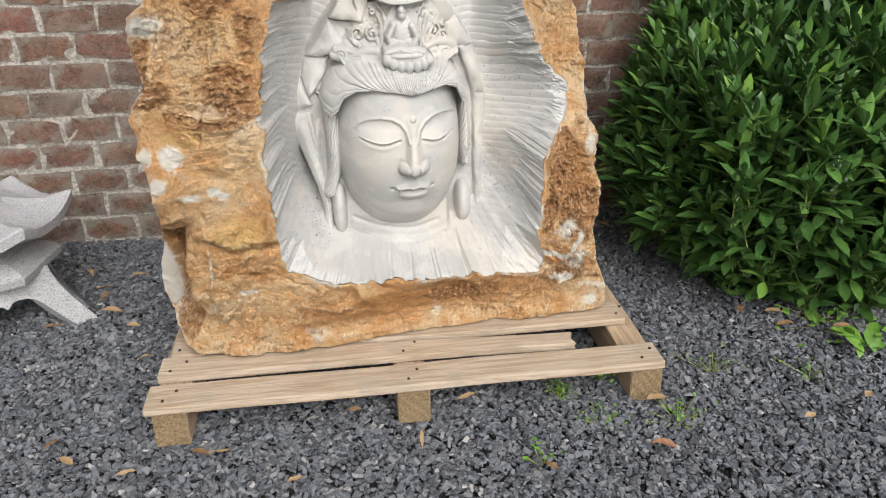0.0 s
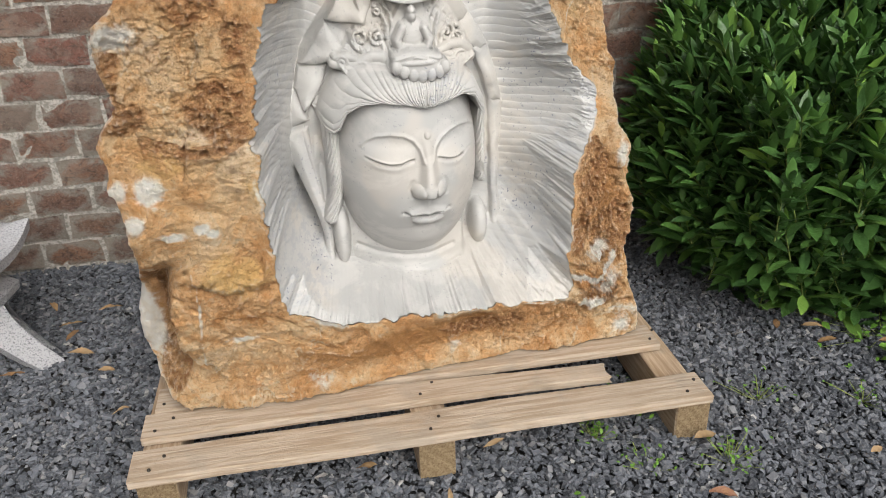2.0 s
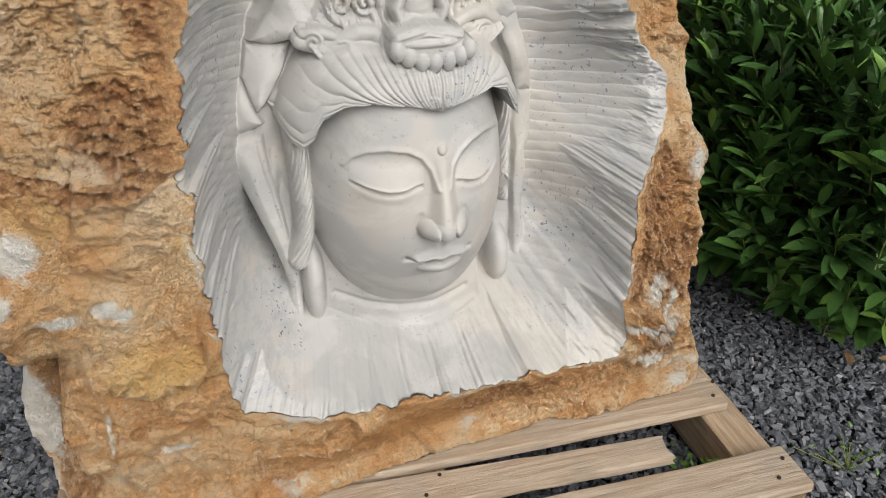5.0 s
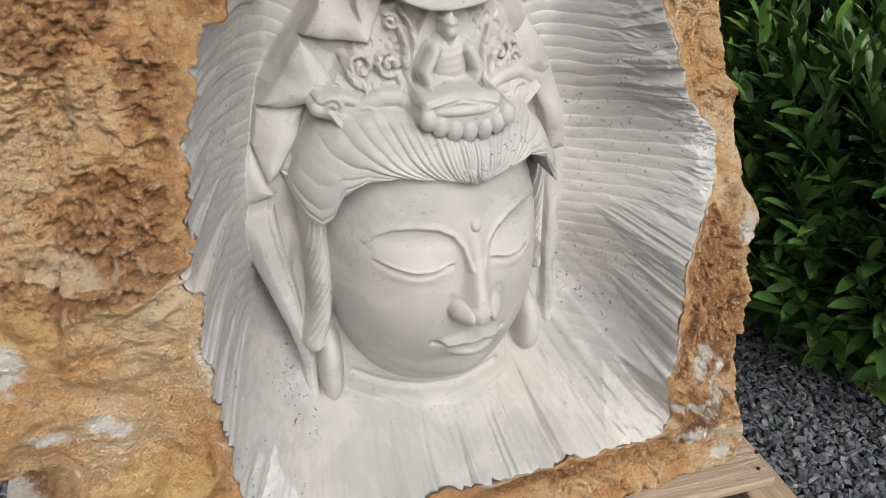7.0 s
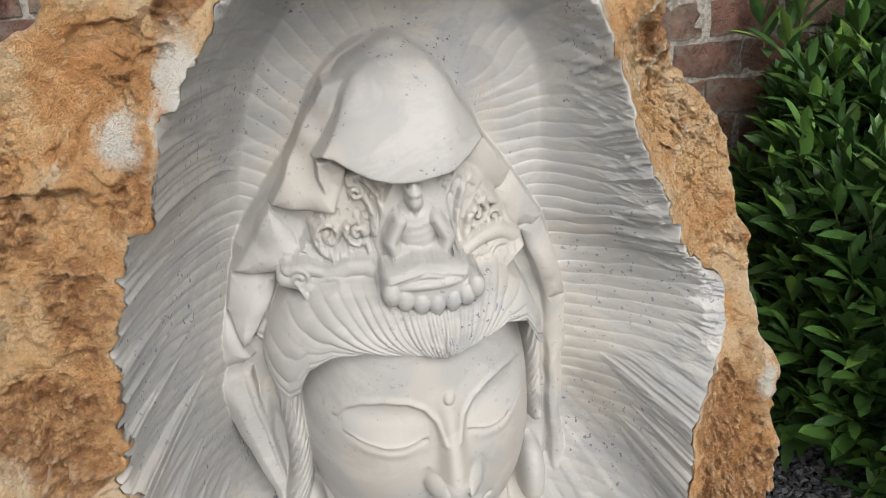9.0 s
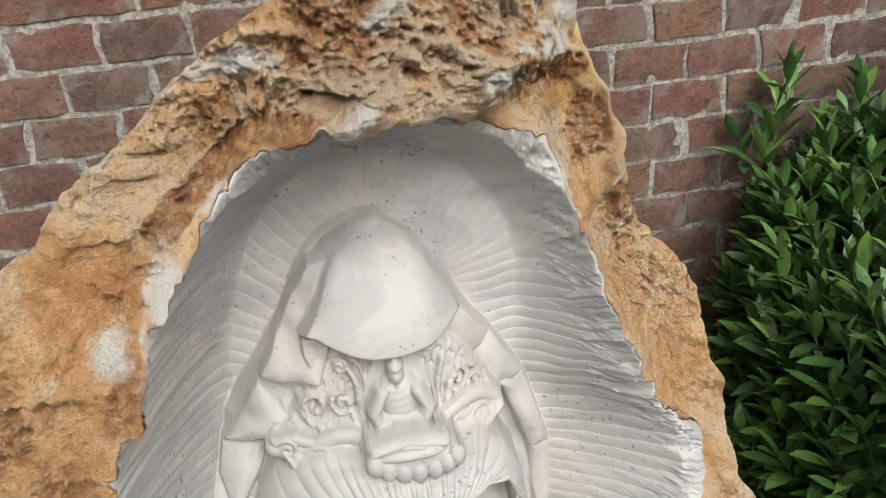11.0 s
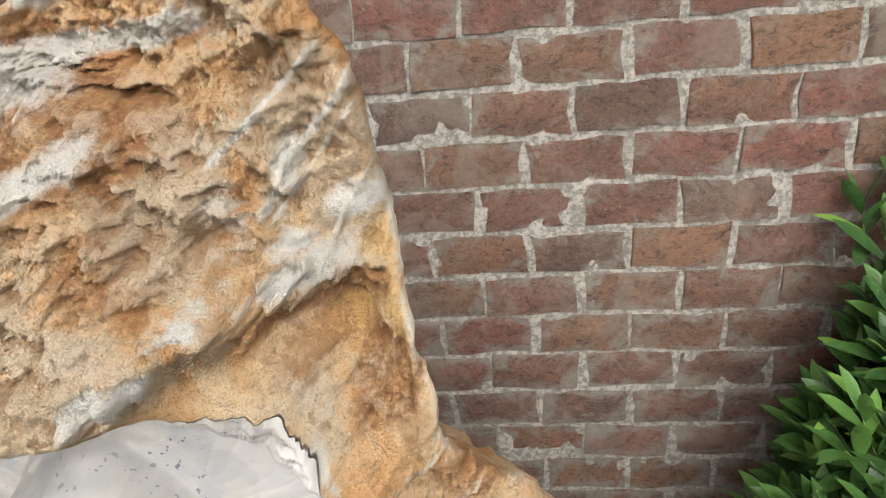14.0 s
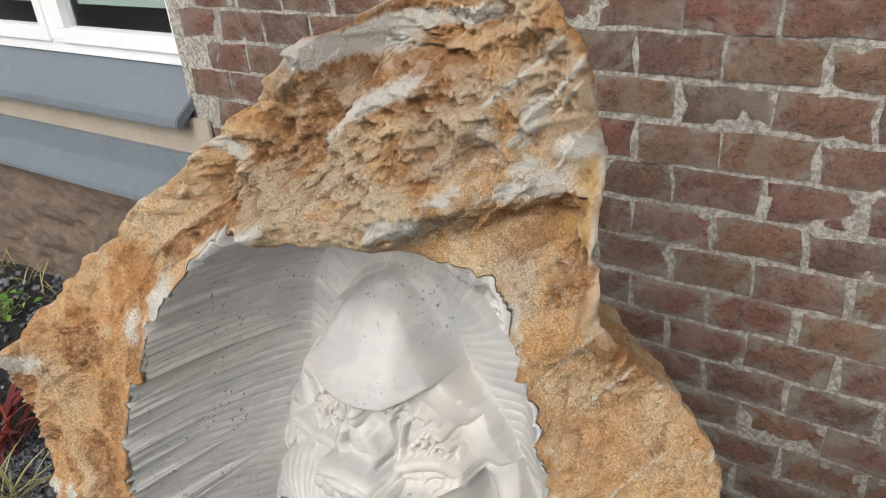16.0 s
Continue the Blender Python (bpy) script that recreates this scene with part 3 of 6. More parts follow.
FOLDS = (([(0.206, 1.506), (0.149, 1.436), (0.111, 1.37), (0.069, 1.299)], .030, -.022), ([(0.07, 1.373), (0.01, 1.325), (-0.063, 1.27), (-0.115, 1.234)], .007, .014), ([(0.047, 1.256), (0.09, 1.289), (0.152, 1.336), (0.172, 1.406), (0.224, 1.452), (0.275, 1.471)], .013, .016),
         ([(0.22, 1.512), (0.168, 1.475), (0.09, 1.41)], .007, .010), ([(0.311, 1.510), (0.332, 1.525), (0.358, 1.538)], .009, -.028), ([(0.272, 1.548), (0.334, 1.548), (0.364, 1.560), (0.387, 1.565)], .010, .012), ([(0.354, 1.448), (0.418, 1.503), (0.465, 1.55)], .0045, .006),
         ([(0.381, 1.403), (0.411, 1.447), (0.446, 1.483), (0.467, 1.527)], .005, .008), ([(0.386, 1.395), (0.45, 1.469)], .003, .004), ([(0.423, 1.371), (0.443, 1.403), (0.482, 1.455)], .003, .004), ([(0.356, 1.488), (0.38, 1.459), (0.421, 1.42), (0.464, 1.387), (0.493, 1.357)], .003, .004),
         ([(0.44, 1.393), (0.436, 1.391)], .017, .016), ([(0.397, 1.377), (0.39, 1.377)], .014, .012), ([(0.343, 1.364), (0.35, 1.364)], .012, .010), ([(0.395, 1.448), (0.404, 1.419)], .011, .010), ([(-0.403, 0.484), (-0.353, 0.437), (-0.291, 0.40), (-0.205, 0.392), (-0.112, 0.328)], .005, -.009),
         ([(-0.353, 0.543), (-0.352, 0.459), (-0.373, 0.259)], .004, .006), ([(-0.343, 0.54), (-0.340, 0.45)], .003, .004), ([(-0.40, 0.800), (-0.331, 0.778), (-0.251, 0.783), (-0.195, 0.806)], .009, .010), ([(0.566, 0.599), (0.60, 0.594), (0.64, 0.587)], .005, -.010), ([(0.532, 0.483), (0.583, 0.486), (0.665, 0.48)], .005, -.007),
         ([(0.576, 0.638), (0.580, 0.644)], .007, -.016), ([(-0.36, 0.98), (-0.25, 1.06), (-0.16, 1.16)], .004, .006), ([(-0.42, 0.90), (-0.34, 0.97), (-0.33, 1.02)], .004, .006), ([(-0.41, 0.87), (-0.405, 0.78)], .005, .006), ([(-0.385, 0.86), (-0.375, 0.77)], .004, .005),
         ([(0.42, 1.10), (0.52, 1.22)], .004, .005), ([(0.47, 1.06), (0.55, 1.15)], .004, .005), ([(0.50, 0.93), (0.60, 1.03)], .004, .005))
PALE_LINES = (([(0.484, 0.358), (0.526, 0.351), (0.574, 0.329), (0.626, 0.35), (0.631, 0.372)], .011, 1.1), ([(0.097, 1.508), (0.17, 1.516), (0.279, 1.528), (0.334, 1.538)], .014, 1.1), ([(0.354, 1.448), (0.418, 1.503), (0.465, 1.55)], .004, .7), ([(0.381, 1.403), (0.411, 1.447), (0.446, 1.483), (0.467, 1.527)], .005, .8),
              ([(0.386, 1.395), (0.45, 1.469)], .003, .7), ([(0.423, 1.371), (0.443, 1.403), (0.482, 1.455)], .003, .7), ([(0.047, 1.256), (0.09, 1.289), (0.152, 1.336)], .014, .8), ([(0.172, 1.406), (0.224, 1.452), (0.275, 1.471)], .014, .9), ([(0.20, 1.565), (0.276, 1.585)], .014, 1.0), ([(-0.353, 0.543), (-0.352, 0.459), (-0.373, 0.259)], .004, .6),
              ([(0.42, 1.10), (0.52, 1.22)], .004, .6), ([(0.47, 1.06), (0.55, 1.15)], .004, .6), ([(0.50, 0.93), (0.60, 1.03)], .004, .6))


def around(profile, deg):
    a = np.array([p[0] for p in profile], float)
    r = np.array([p[1] for p in profile], float)
    o = np.argsort(a)
    return np.interp(deg, a[o], r[o], period=360)


def raw_front(x, z):
    """Depth of the untouched front of the boulder, a gently warped sheet."""
    x, z = np.clip(x, -0.5, 0.7), np.clip(z, 0.1, 1.6)
    return (1.9978 - 0.0296 * x - 0.7434 * z - 0.1158 * x * x + 0.3275 * x * z + 0.7582 * z * z + 0.1282 * x ** 3 - 0.1897 * z ** 3 + 0.5728 * x * x * z - 0.1603 * x * z * z)


VEIL_L = ((0.30, -0.052), (0.41, -0.060), (0.50, -0.085), (0.57, -0.105), (0.65, -0.137), (0.727, -0.151), (0.80, -0.120), (0.85, -0.109), (0.906, -0.092), (1.008, -0.015), (1.09, 0.047), (1.136, 0.081), (1.16, 0.13))
VEIL_R = ((0.28, 0.392), (0.38, 0.362), (0.52, 0.369), (0.62, 0.370), (0.74, 0.378), (0.80, 0.370), (0.887, 0.343), (0.97, 0.297), (1.047, 0.252), (1.115, 0.212), (1.16, 0.165))
HAIRLINE = ((-0.09, 0.81), (-0.072, 0.772), (-0.052, 0.748), (-0.036, 0.742), (-0.022, 0.756), (-0.005, 0.789), (0.025, 0.809), (0.067, 0.812), (0.123, 0.806), (0.165, 0.797), (0.205, 0.806), (0.250, 0.814), (0.280, 0.800), (0.295, 0.765), (0.308, 0.752), (0.325, 0.78))
HAIRTOP = ((-0.10, 0.75), (-0.072, 0.80), (-0.049, 0.83), (-0.025, 0.862), (0.046, 0.884), (0.115, 0.874), (0.184, 0.866), (0.250, 0.878), (0.285, 0.846), (0.306, 0.800), (0.325, 0.76))
HOOD = ((0.030, 1.040), (0.055, 1.030), (0.077, 1.022), (0.116, 1.008), (0.157, 1.000), (0.193, 1.007), (0.22, 1.025), (0.243, 1.047))


def along(table, v):
    return np.interp(v, [p[0] for p in table], [p[1] for p in table])


def facets(x, z, size, seed, jump=0.5, lean=0.8):
    """Broken facets, about -1..1: every cell is a flat chip with its own step and tilt."""
    u, w = x / size, z / size
    iu, iw = np.floor(u).astype(np.int64), np.floor(w).astype(np.int64)
    best, second = np.full(x.shape, 9.0), np.full(x.shape, 9.0)
    high, runner = np.zeros(x.shape), np.zeros(x.shape)
    for a in (-1, 0, 1):
        for b in (-1, 0, 1):
            ci, cj = iu + a, iw + b
            du, dw = u - (ci + 0.5 + 0.45 * lattice(ci, cj, ci * 0 + 1, seed)), w - (cj + 0.5 + 0.45 * lattice(ci, cj, ci * 0 + 2, seed))
            d = du * du + dw * dw
            hgt = jump * lattice(ci, cj, ci * 0 + 3, seed) + lean * (du * lattice(ci, cj, ci * 0 + 4, seed) + dw * lattice(ci, cj, ci * 0 + 5, seed))
            first = d < best
            second, runner = np.where(first, best, np.where(d < second, d, second)), np.where(first, high, np.where(d < second, hgt, runner))
            best, high = np.where(first, d, best), np.where(first, hgt, high)
    gap = np.sqrt(second) - np.sqrt(best)
    q = 0.5 * smooth(0.10, 0.0, gap)
    return high * (1 - q) + runner * q


def flat3(x, z, s=1.0, tall=1.0):
    return np.stack([x * s, z * s * tall, x * 0], 1)


def cloth(x, z, y, pts, bulge=0.007, edge=0.0028):
    """Lays one fold of cloth over y: a sheet through the corners (x, z, depth), swelling inwards from a rolled hem."""
    px, pz, py = (np.array([p[k] for p in pts]) for k in range(3))
    m = (x > px.min() - 0.02) & (x < px.max() + 0.02) & (z > pz.min() - 0.02) & (z < pz.max() + 0.02)
    xs, zs = x[m], z[m]
    warp = 0.0016 * vnoise(flat3(xs, zs, 38), 48)
    fx, fz = xs + warp, zs - warp
    ring = [(p[0], p[1]) for p in pts]
    weight = sum(1 / ((fx - a) ** 2 + (fz - b) ** 2 + 2e-4) ** 1.2 for a, b in ring)
    sheet = sum(c / ((fx - a) ** 2 + (fz - b) ** 2 + 2e-4) ** 1.2 for (a, b), c in zip(ring, py)) / weight
    odd = np.zeros(fx.shape, bool)
    for (ax, az), (bx, bz) in zip(ring, ring[1:] + ring[:1]):
        odd ^= ((az > fz) != (bz > fz)) & (fx < (bx - ax) * (fz - az) / ((bz - az) or 1e-9) + ax)
    d = near_line(fx, fz, ring + ring[:1])
    d = np.where(odd, d, -d)
    swell = np.clip(d / 0.026, 0, 1)
    sheet = sheet - bulge * np.sin(swell * np.pi / 2) + 0.004 * np.exp(-np.clip(d, 0, 1) / 0.003)
    on = smooth(-edge, edge, d)
    y = y.copy()
    y[m] = y[m] * (1 - on) + np.minimum(y[m], sheet) * on
    return y


def bead(x, z, pts, r):
    """Half-round relief, 0 to 1, along a polyline."""
    v = np.zeros(x.shape)
    xs, zs = [p[0] for p in pts], [p[1] for p in pts]
    m = (x > min(xs) - r) & (x < max(xs) + r) & (z > min(zs) - r) & (z < max(zs) + r)
    v[m] = np.sqrt(np.clip(1 - (near_line(x[m], z[m], pts) / r) ** 2, 0, 1))
    return v


def spiral(cx, cz, size, start, hand, turns=1.35, steps=20):
    """Points of a volute that winds from its outer end inwards."""
    return [(cx + hand * size * (1 - 0.80 * k / steps) * math.cos(start + 2 * math.pi * turns * k / steps),
             cz + size * (1 - 0.80 * k / steps) * math.sin(start + 2 * math.pi * turns * k / steps)) for k in range(steps + 1)]


def carving(x, z, raw, deep, edge):
    """Depth of the carved niche with the veiled head in it; deep: metres inside the cut edge."""
    deg = np.degrees(np.arctan2(z - HUB[1], x - HUB[0]))
    reach = around(((-180, .12), (-140, .13), (-110, .13), (-60, .18), (-20, .19), (20, .17), (60, .09), (90, .06), (120, .09), (150, .11)), deg)
    q = np.clip(deep / reach, 0, 1)
    y = raw + (2.125 - raw) * (1 - (1 - q) ** 1.8)
    # tooled ridges that run outwards from the veil and turn round above the hood
    side = x - 0.145
    far_out = np.abs(side)
    wob = 0.42 * vnoise(flat3(x, z, 9), 41) + 0.20 * vnoise(flat3(x, z, 30), 42)
    level = np.where(side < 0, 0.86, 0.92)
    back_off = np.where(side < 0, 0.06, 1.6 - 1.55 * smooth(0.92, 1.12, z))
    turned = np.arctan2(z - level, far_out + back_off) * (back_off + 0.21)
    tilted = np.where(side < 0, -0.42, -0.20) * np.maximum(2.125 - y, 0) * smooth(1.0, 0.75, z)
    phase = np.where(side < 0, np.maximum(turned, 0) + np.minimum(z - level, 0) + tilted, turned + tilted) / 0.0190 + wob + 60
    row = np.floor(phase)
    tooth = phase - row
    cell = vnoise(np.stack([row * 3.7, far_out * 21, x * 0], 1), 46)
    pillow = np.clip(1 - (2 * tooth - 1) ** 2, 0, 1) ** 0.5
    pillow = pillow * (0.55 + 0.45 * tooth) + 0.22 * cell + 0.18 * vnoise(flat3(x, z, 70), 49)
    low = smooth(0.43, 0.34, z)
    ring = smooth(0.16, 0.05, np.abs(np.hypot(side, (z - 1.0) * 1.05)) - 0.02) * smooth(0.95, 1.0, z)
    slope = np.clip((2.125 - raw) * 1.8 * (1 - q) ** 0.8 / reach, 0, np.where(side < 0, 4.0, 1.2))
    y = y - 0.0027 * np.sqrt(1 + (0.7 * slope) ** 2) * pillow * (1 - 0.9 * low) * (1 - 0.75 * ring) * smooth(0.006, 0.045, edge)
    # chopped floor of the niche, grooves running down to the broken lip
    flute = fbm(np.stack([x - 0.30 * (x - 0.13) * (0.42 - z) * 8, z * 0.16, x * 0], 1), 0.013, 3, 44)
    y = y - low * (0.0075 * flute + 0.0048 * fbm(flat3(x, z), 0.012, 3, 51))
    y = y - 0.0042 * smooth(0.09, 0.02, edge) * smooth(0.0, 0.012, edge) * (1 - low) * fbm(np.stack([x * 0.6 - z * 0.5, z * 1.4 + x * 0.6, x * 0], 1), 0.022, 4, 47, True)
    # the veil behind everything, with a soft rolled border
    xl, xr = along(VEIL_L, z), along(VEIL_R, z)
    body = np.minimum(x - xl, xr - x)
    veil = 2.082 + 0.040 * smooth(0.18, 0.30, x) - 0.035 * smooth(0.8, 0.45, z) * smooth(0.2, -0.05, x) + 0.03 * np.exp(-np.clip(body, 0, 1) / 0.010)
    arch = np.hypot((x - 0.143) / 0.128, (z - 1.01) / 0.152)
    veil = np.where(z > 1.0, veil - 0.020 * smooth(1.0, 0.8, arch), veil - 0.020 * smooth(0.0, 0.03, body))
    mask = np.where(z > 1.04, smooth(1.03, 0.97, arch), smooth(-0.004, 0.006, body))
    y = y * (1 - mask) + np.minimum(y, veil) * mask
    # folds of the veil falling in steps on both sides of the crown
    for pts, bulge in (
            (((.108, 1.132, 2.055), (.057, 1.112, 2.07), (.031, 1.077, 2.078), (.008, 1.037, 2.072), (-.031, .970, 2.050), (.001, .965, 2.030), (.051, .962, 2.008), (.064, .991, 2.016), (.074, 1.030, 2.02), (.078, 1.085, 2.05)), .006),
            (((-.033, .967, 2.056), (-.066, .917, 2.064), (-.098, .876, 2.070), (-.065, .874, 2.052), (-.027, .881, 2.036), (.006, .905, 2.028), (-.005, .935, 2.044)), .010),
            (((-.030, .966, 2.058), (.050, .962, 2.030), (.006, .904, 2.030), (-.008, .930, 2.052)), -.006),
            (((-.100, .873, 2.076), (-.030, .876, 2.056), (-.057, .819, 2.040), (-.080, .783, 2.032), (-.095, .771, 2.038), (-.112, .824, 2.066)), .009),
            (((-.112, .826, 2.072), (-.095, .772, 2.044), (-.086, .753, 2.044), (-.154, .720, 2.060), (-.143, .767, 2.072), (-.124, .809, 2.076)), .008),
            (((.234, 1.050, 2.05), (.250, 1.032, 2.054), (.298, .964, 2.093), (.280, .946, 2.080), (.259, .948, 2.062), (.234, .973, 2.046), (.214, 1.010, 2.034)), .007),
            (((.298, .965, 2.096), (.345, .885, 2.105), (.323, .877, 2.086), (.287, .890, 2.070), (.270, .926, 2.068), (.264, .950, 2.076)), .008),
            (((.345, .886, 2.108), (.381, .743, 2.115), (.342, .755, 2.088), (.323, .818, 2.076), (.299, .884, 2.076)), .009)):
        y = cloth(x, z, y, pts, bulge)
    # stippled field of the crown behind the hair
    hood_z = along(HOOD, x)
    over = z - hood_z
    field = inside(x, z, [(0.00, 0.86), (-0.02, 0.89), (0.02, 0.94), (0.06, 1.01), (0.12, 1.02), (0.2, 1.02), (0.235, 0.99), (0.27, 0.94), (0.30, 0.88), (0.25, 0.85)], 0.005) * smooth(0.010, 0.004, over)
    pores = smooth(0.1, 0.5, vnoise(flat3(x, z, 165), 45))
    back = 2.016 + 0.6 * (x - 0.15) ** 2 + 0.030 * smooth(0.2, 0.29, x) + 0.0030 * pores - 0.05 * smooth(0.93, 0.86, z)
    y = y * (1 - field) + np.minimum(y, back) * field
    # volutes, leaves and stems on it
    orn = np.zeros_like(x)
    for cx, cz, size, start, hand, r in ((.040, .934, .020, -1.4, -1, .0055), (.077, .934, .018, 1.7, 1, .0052), (.232, .934, .019, 1.7, -1, .0052), (.256, .922, .014, -1.2, 1, .0045), (.079, .990, .011, 1.0, -1, .0040), (.192, .985, .011, 1.0, 1, .0040)):
        orn = np.maximum(orn, bead(x, z, spiral(cx, cz, size, start, hand), r))
    for pts, r in (([(.020, .944), (.028, .918), (.042, .910), (.056, .914)], .0075), ([(.096, .876), (.092, .905), (.084, .935), (.078, .956)], .0060), ([(.104, .900), (.098, .93), (.098, .96), (.090, .984)], .0055),
                   ([(.204, .900), (.203, .93), (.208, .955), (.214, .975)], .0055), ([(.213, .905), (.222, .935), (.240, .955), (.258, .945)], .0060), ([(.092, 1.005), (.106, .985), (.112, .955)], .0045), ([(.186, .955), (.194, .985), (.206, 1.0)], .0045)):
        orn = np.maximum(orn, bead(x, z, pts, r))
    y = y - 0.0135 * orn * smooth(0.002, -0.006, over)
    scrolls = np.zeros_like(x)
    for pts, r in (([(-.022, .886), (-.004, .881), (.016, .881), (.036, .888), (.060, .898), (.082, .897), (.098, .880)], .0120), ([(-.018, .897), (.006, .900), (.024, .894)], .0090), ([(.020, .880), (.044, .878), (.066, .880), (.090, .878)], .0095),
                   ([(.206, .900), (.236, .910), (.262, .907), (.284, .892), (.288, .876)], .0105), ([(.205, .885), (.226, .894), (.244, .886)], .0090), ([(.246, .893), (.262, .893), (.272, .882)], .0080)):
        scrolls = np.maximum(scrolls, bead(x, z, pts, r))
    for cx, cz, size, start, hand in ((-.004, .888, .015, 0.6, -1), (.040, .876, .013, 1.0, -1), (.258, .880, .015, 0.8, 1)):
        scrolls = np.maximum(scrolls, 1.15 * bead(x, z, spiral(cx, cz, size, start, hand), .0058))
    cloud = 1.990 + 0.9 * (x - 0.13) ** 2 + 0.026 * smooth(0.2, 0.29, x)
    y = np.where(scrolls > 0, np.minimum(y, cloud - 0.012 * scrolls), y)
    # the hood: a smooth tilted shell with a hem that overhangs the crown
    shell = [(.034, 1.034), (.054, 1.059), (.068, 1.083), (.077, 1.105), (.089, 1.124), (.112, 1.140), (.149, 1.146), (.188, 1.136), (.210, 1.112), (.224, 1.080), (.241, 1.053), (.250, 1.033),
             (.228, 1.020), (.202, 1.010), (.178, 1.006), (.149, 1.003), (.122, 1.005), (.095, 1.014), (.076, 1.024), (.058, 1.036), (.045, 1.039)]
    m = (x > 0.01) & (x < 0.28) & (z > 0.98) & (z < 1.17)
    hx, hz = x[m], z[m]
    odd = inside(hx, hz, shell, 0.0035)
    rim_d = near_line(hx, hz, shell + shell[:1])
    climb = np.clip((hz - 1.005) / 0.14, 0, 1)
    dome = 1.972 + 0.082 * climb ** 1.5 + 1.55 * (hx - 0.138) ** 2 + 0.034 * smooth(0.19, 0.26, hx) + 0.012 * np.exp(-rim_d / 0.010) * smooth(0.15, 0.6, climb) + 0.003 * np.exp(-rim_d / 0.0025)
    y[m] = y[m] * (1 - odd) + np.minimum(y[m], dome) * odd
    y = cloth(x, z, y, ((.036, 1.033, 2.008), (.034, 1.010, 2.012), (.050, .966, 2.008), (.060, .985, 2.020), (.073, 1.018, 2.012), (.055, 1.036, 2.004)), -.008)

    def egg(cx, cy, cz, rx, ry, rz, n=2.0):
        s = 1 - np.abs((x - cx) / rx) ** n - np.abs((z - cz) / rz) ** n
        return np.where(s > 0, cy - ry * np.sqrt(np.clip(s, 0, 1)), 9.0)

    # neck with its three soft rings
    crease = np.zeros_like(x)
    for pts in ([(.001, .440), (.047, .424), (.108, .412), (.169, .408), (.232, .420)], [(-.021, .401), (.037, .380), (.109, .366), (.181, .362), (.249, .378)], [(-.016, .366), (.041, .346), (.114, .330), (.187, .328), (.257, .348)]):
        crease = np.maximum(crease, np.exp(-(near_line(x, z, pts) / 0.0065) ** 2))
    neck = 1.992 + 2.0 * (x - 0.125) ** 2 + 0.0065 * crease - 0.055 * smooth(0.40, 0.31, z)
    m = smooth(0.150, 0.132, np.abs(x - 0.125)) * smooth(0.49, 0.47, z) * smooth(0.295, 0.325, z)
    y = y * (1 - m) + np.minimum(y, neck) * m
    # ears, hair before the ears, lobes and the bands of the veil beside the face
    y = np.minimum(y, egg(-0.074, 2.062, 0.645, 0.021, 0.030, 0.070, 2.2) + 0.020 * bump2(x, z, -0.070, 0.630, 0.009, 0.045))
    y = np.minimum(y, egg(0.318, 2.100, 0.645, 0.018, 0.030, 0.070, 2.2))
    for pts, r, at, lift in (([(-.044, .745), (-.042, .69), (-.040, .63), (-.044, .575), (-.058, .525)], .0185, 2.030, .046), ([(.314, .745), (.314, .68), (.314, .62), (.316, .57)], .0130, 2.085, .036)):
        d = near_line(x, z, pts)
        s = np.clip(1 - (d / r) ** 2, 0, 1)
        comb = 0.0022 * np.cos((x - 0.10 * np.sin((z - 0.5) * 6)) * 950)
        y = np.where(s > 0, np.minimum(y, at - lift * np.sqrt(s) + comb), y)
    for cx, cz, rx, rz, cy, ry in ((-0.036, 0.470, 0.0205, 0.075, 2.035, 0.054), (0.310, 0.447, 0.023, 0.060, 2.088, 0.052)):
        y = np.minimum(y, egg(cx, cy, cz, rx, ry, rz, 2.3))
    y = cloth(x, z, y, ((-.153, .722, 2.060), (-.138, .669, 2.050), (-.117, .603, 2.040), (-.093, .532, 2.032), (-.079, .464, 2.026), (-.077, .386, 2.008), (-.080, .322, 1.985), (-.056, .320, 1.975), (-.056, .380, 1.998), (-.056, .470, 2.016), (-.063, .527, 2.020), (-.076, .594, 2.024), (-.093, .669, 2.034), (-.100, .740, 2.044)), .012)
    y = cloth(x, z, y, ((-.108, .735, 2.044), (-.096, .668, 2.030), (-.082, .600, 2.018), (-.070, .530, 2.014), (-.060, .480, 2.012), (-.066, .540, 2.026), (-.080, .640, 2.034), (-.092, .735, 2.040)), .004, .002)
    y = cloth(x, z, y, ((.340, .765, 2.09), (.381, .745, 2.112), (.372, .640, 2.105), (.368, .541, 2.102), (.375, .445, 2.098), (.392, .360, 2.085), (.412, .277, 2.050), (.392, .285, 2.045), (.366, .345, 2.070), (.350, .430, 2.080), (.345, .541, 2.082), (.344, .640, 2.082)), .010)
    # the head
    tall = np.where(z > 0.655, 0.262, 0.250)
    face = egg(0.130, 2.060, 0.655, 0.167, 0.166, tall, 2.15)
    h = np.zeros_like(x)
    for sgn, brow, lid, ex, ew in ((-1, [(0.018, 0.720), (0.030, 0.733), (0.050, 0.743), (0.080, 0.747), (0.110, 0.743), (0.130, 0.732), (0.143, 0.714), (0.150, 0.685)], [(0.026, 0.696), (0.050, 0.688), (0.077, 0.683), (0.099, 0.684), (0.122, 0.691)], 0.078, 0.054),
                                   (1, [(0.172, 0.685), (0.180, 0.714), (0.194, 0.732), (0.214, 0.744), (0.240, 0.749), (0.266, 0.744), (0.282, 0.733)], [(0.190, 0.689), (0.210, 0.683), (0.236, 0.681), (0.262, 0.692)], 0.228, 0.046)):
        zlid = along(lid, x)
        # hollow between brow and lid, then the full upper lid with a crisp lower rim
        d = near_line(x, z, brow)
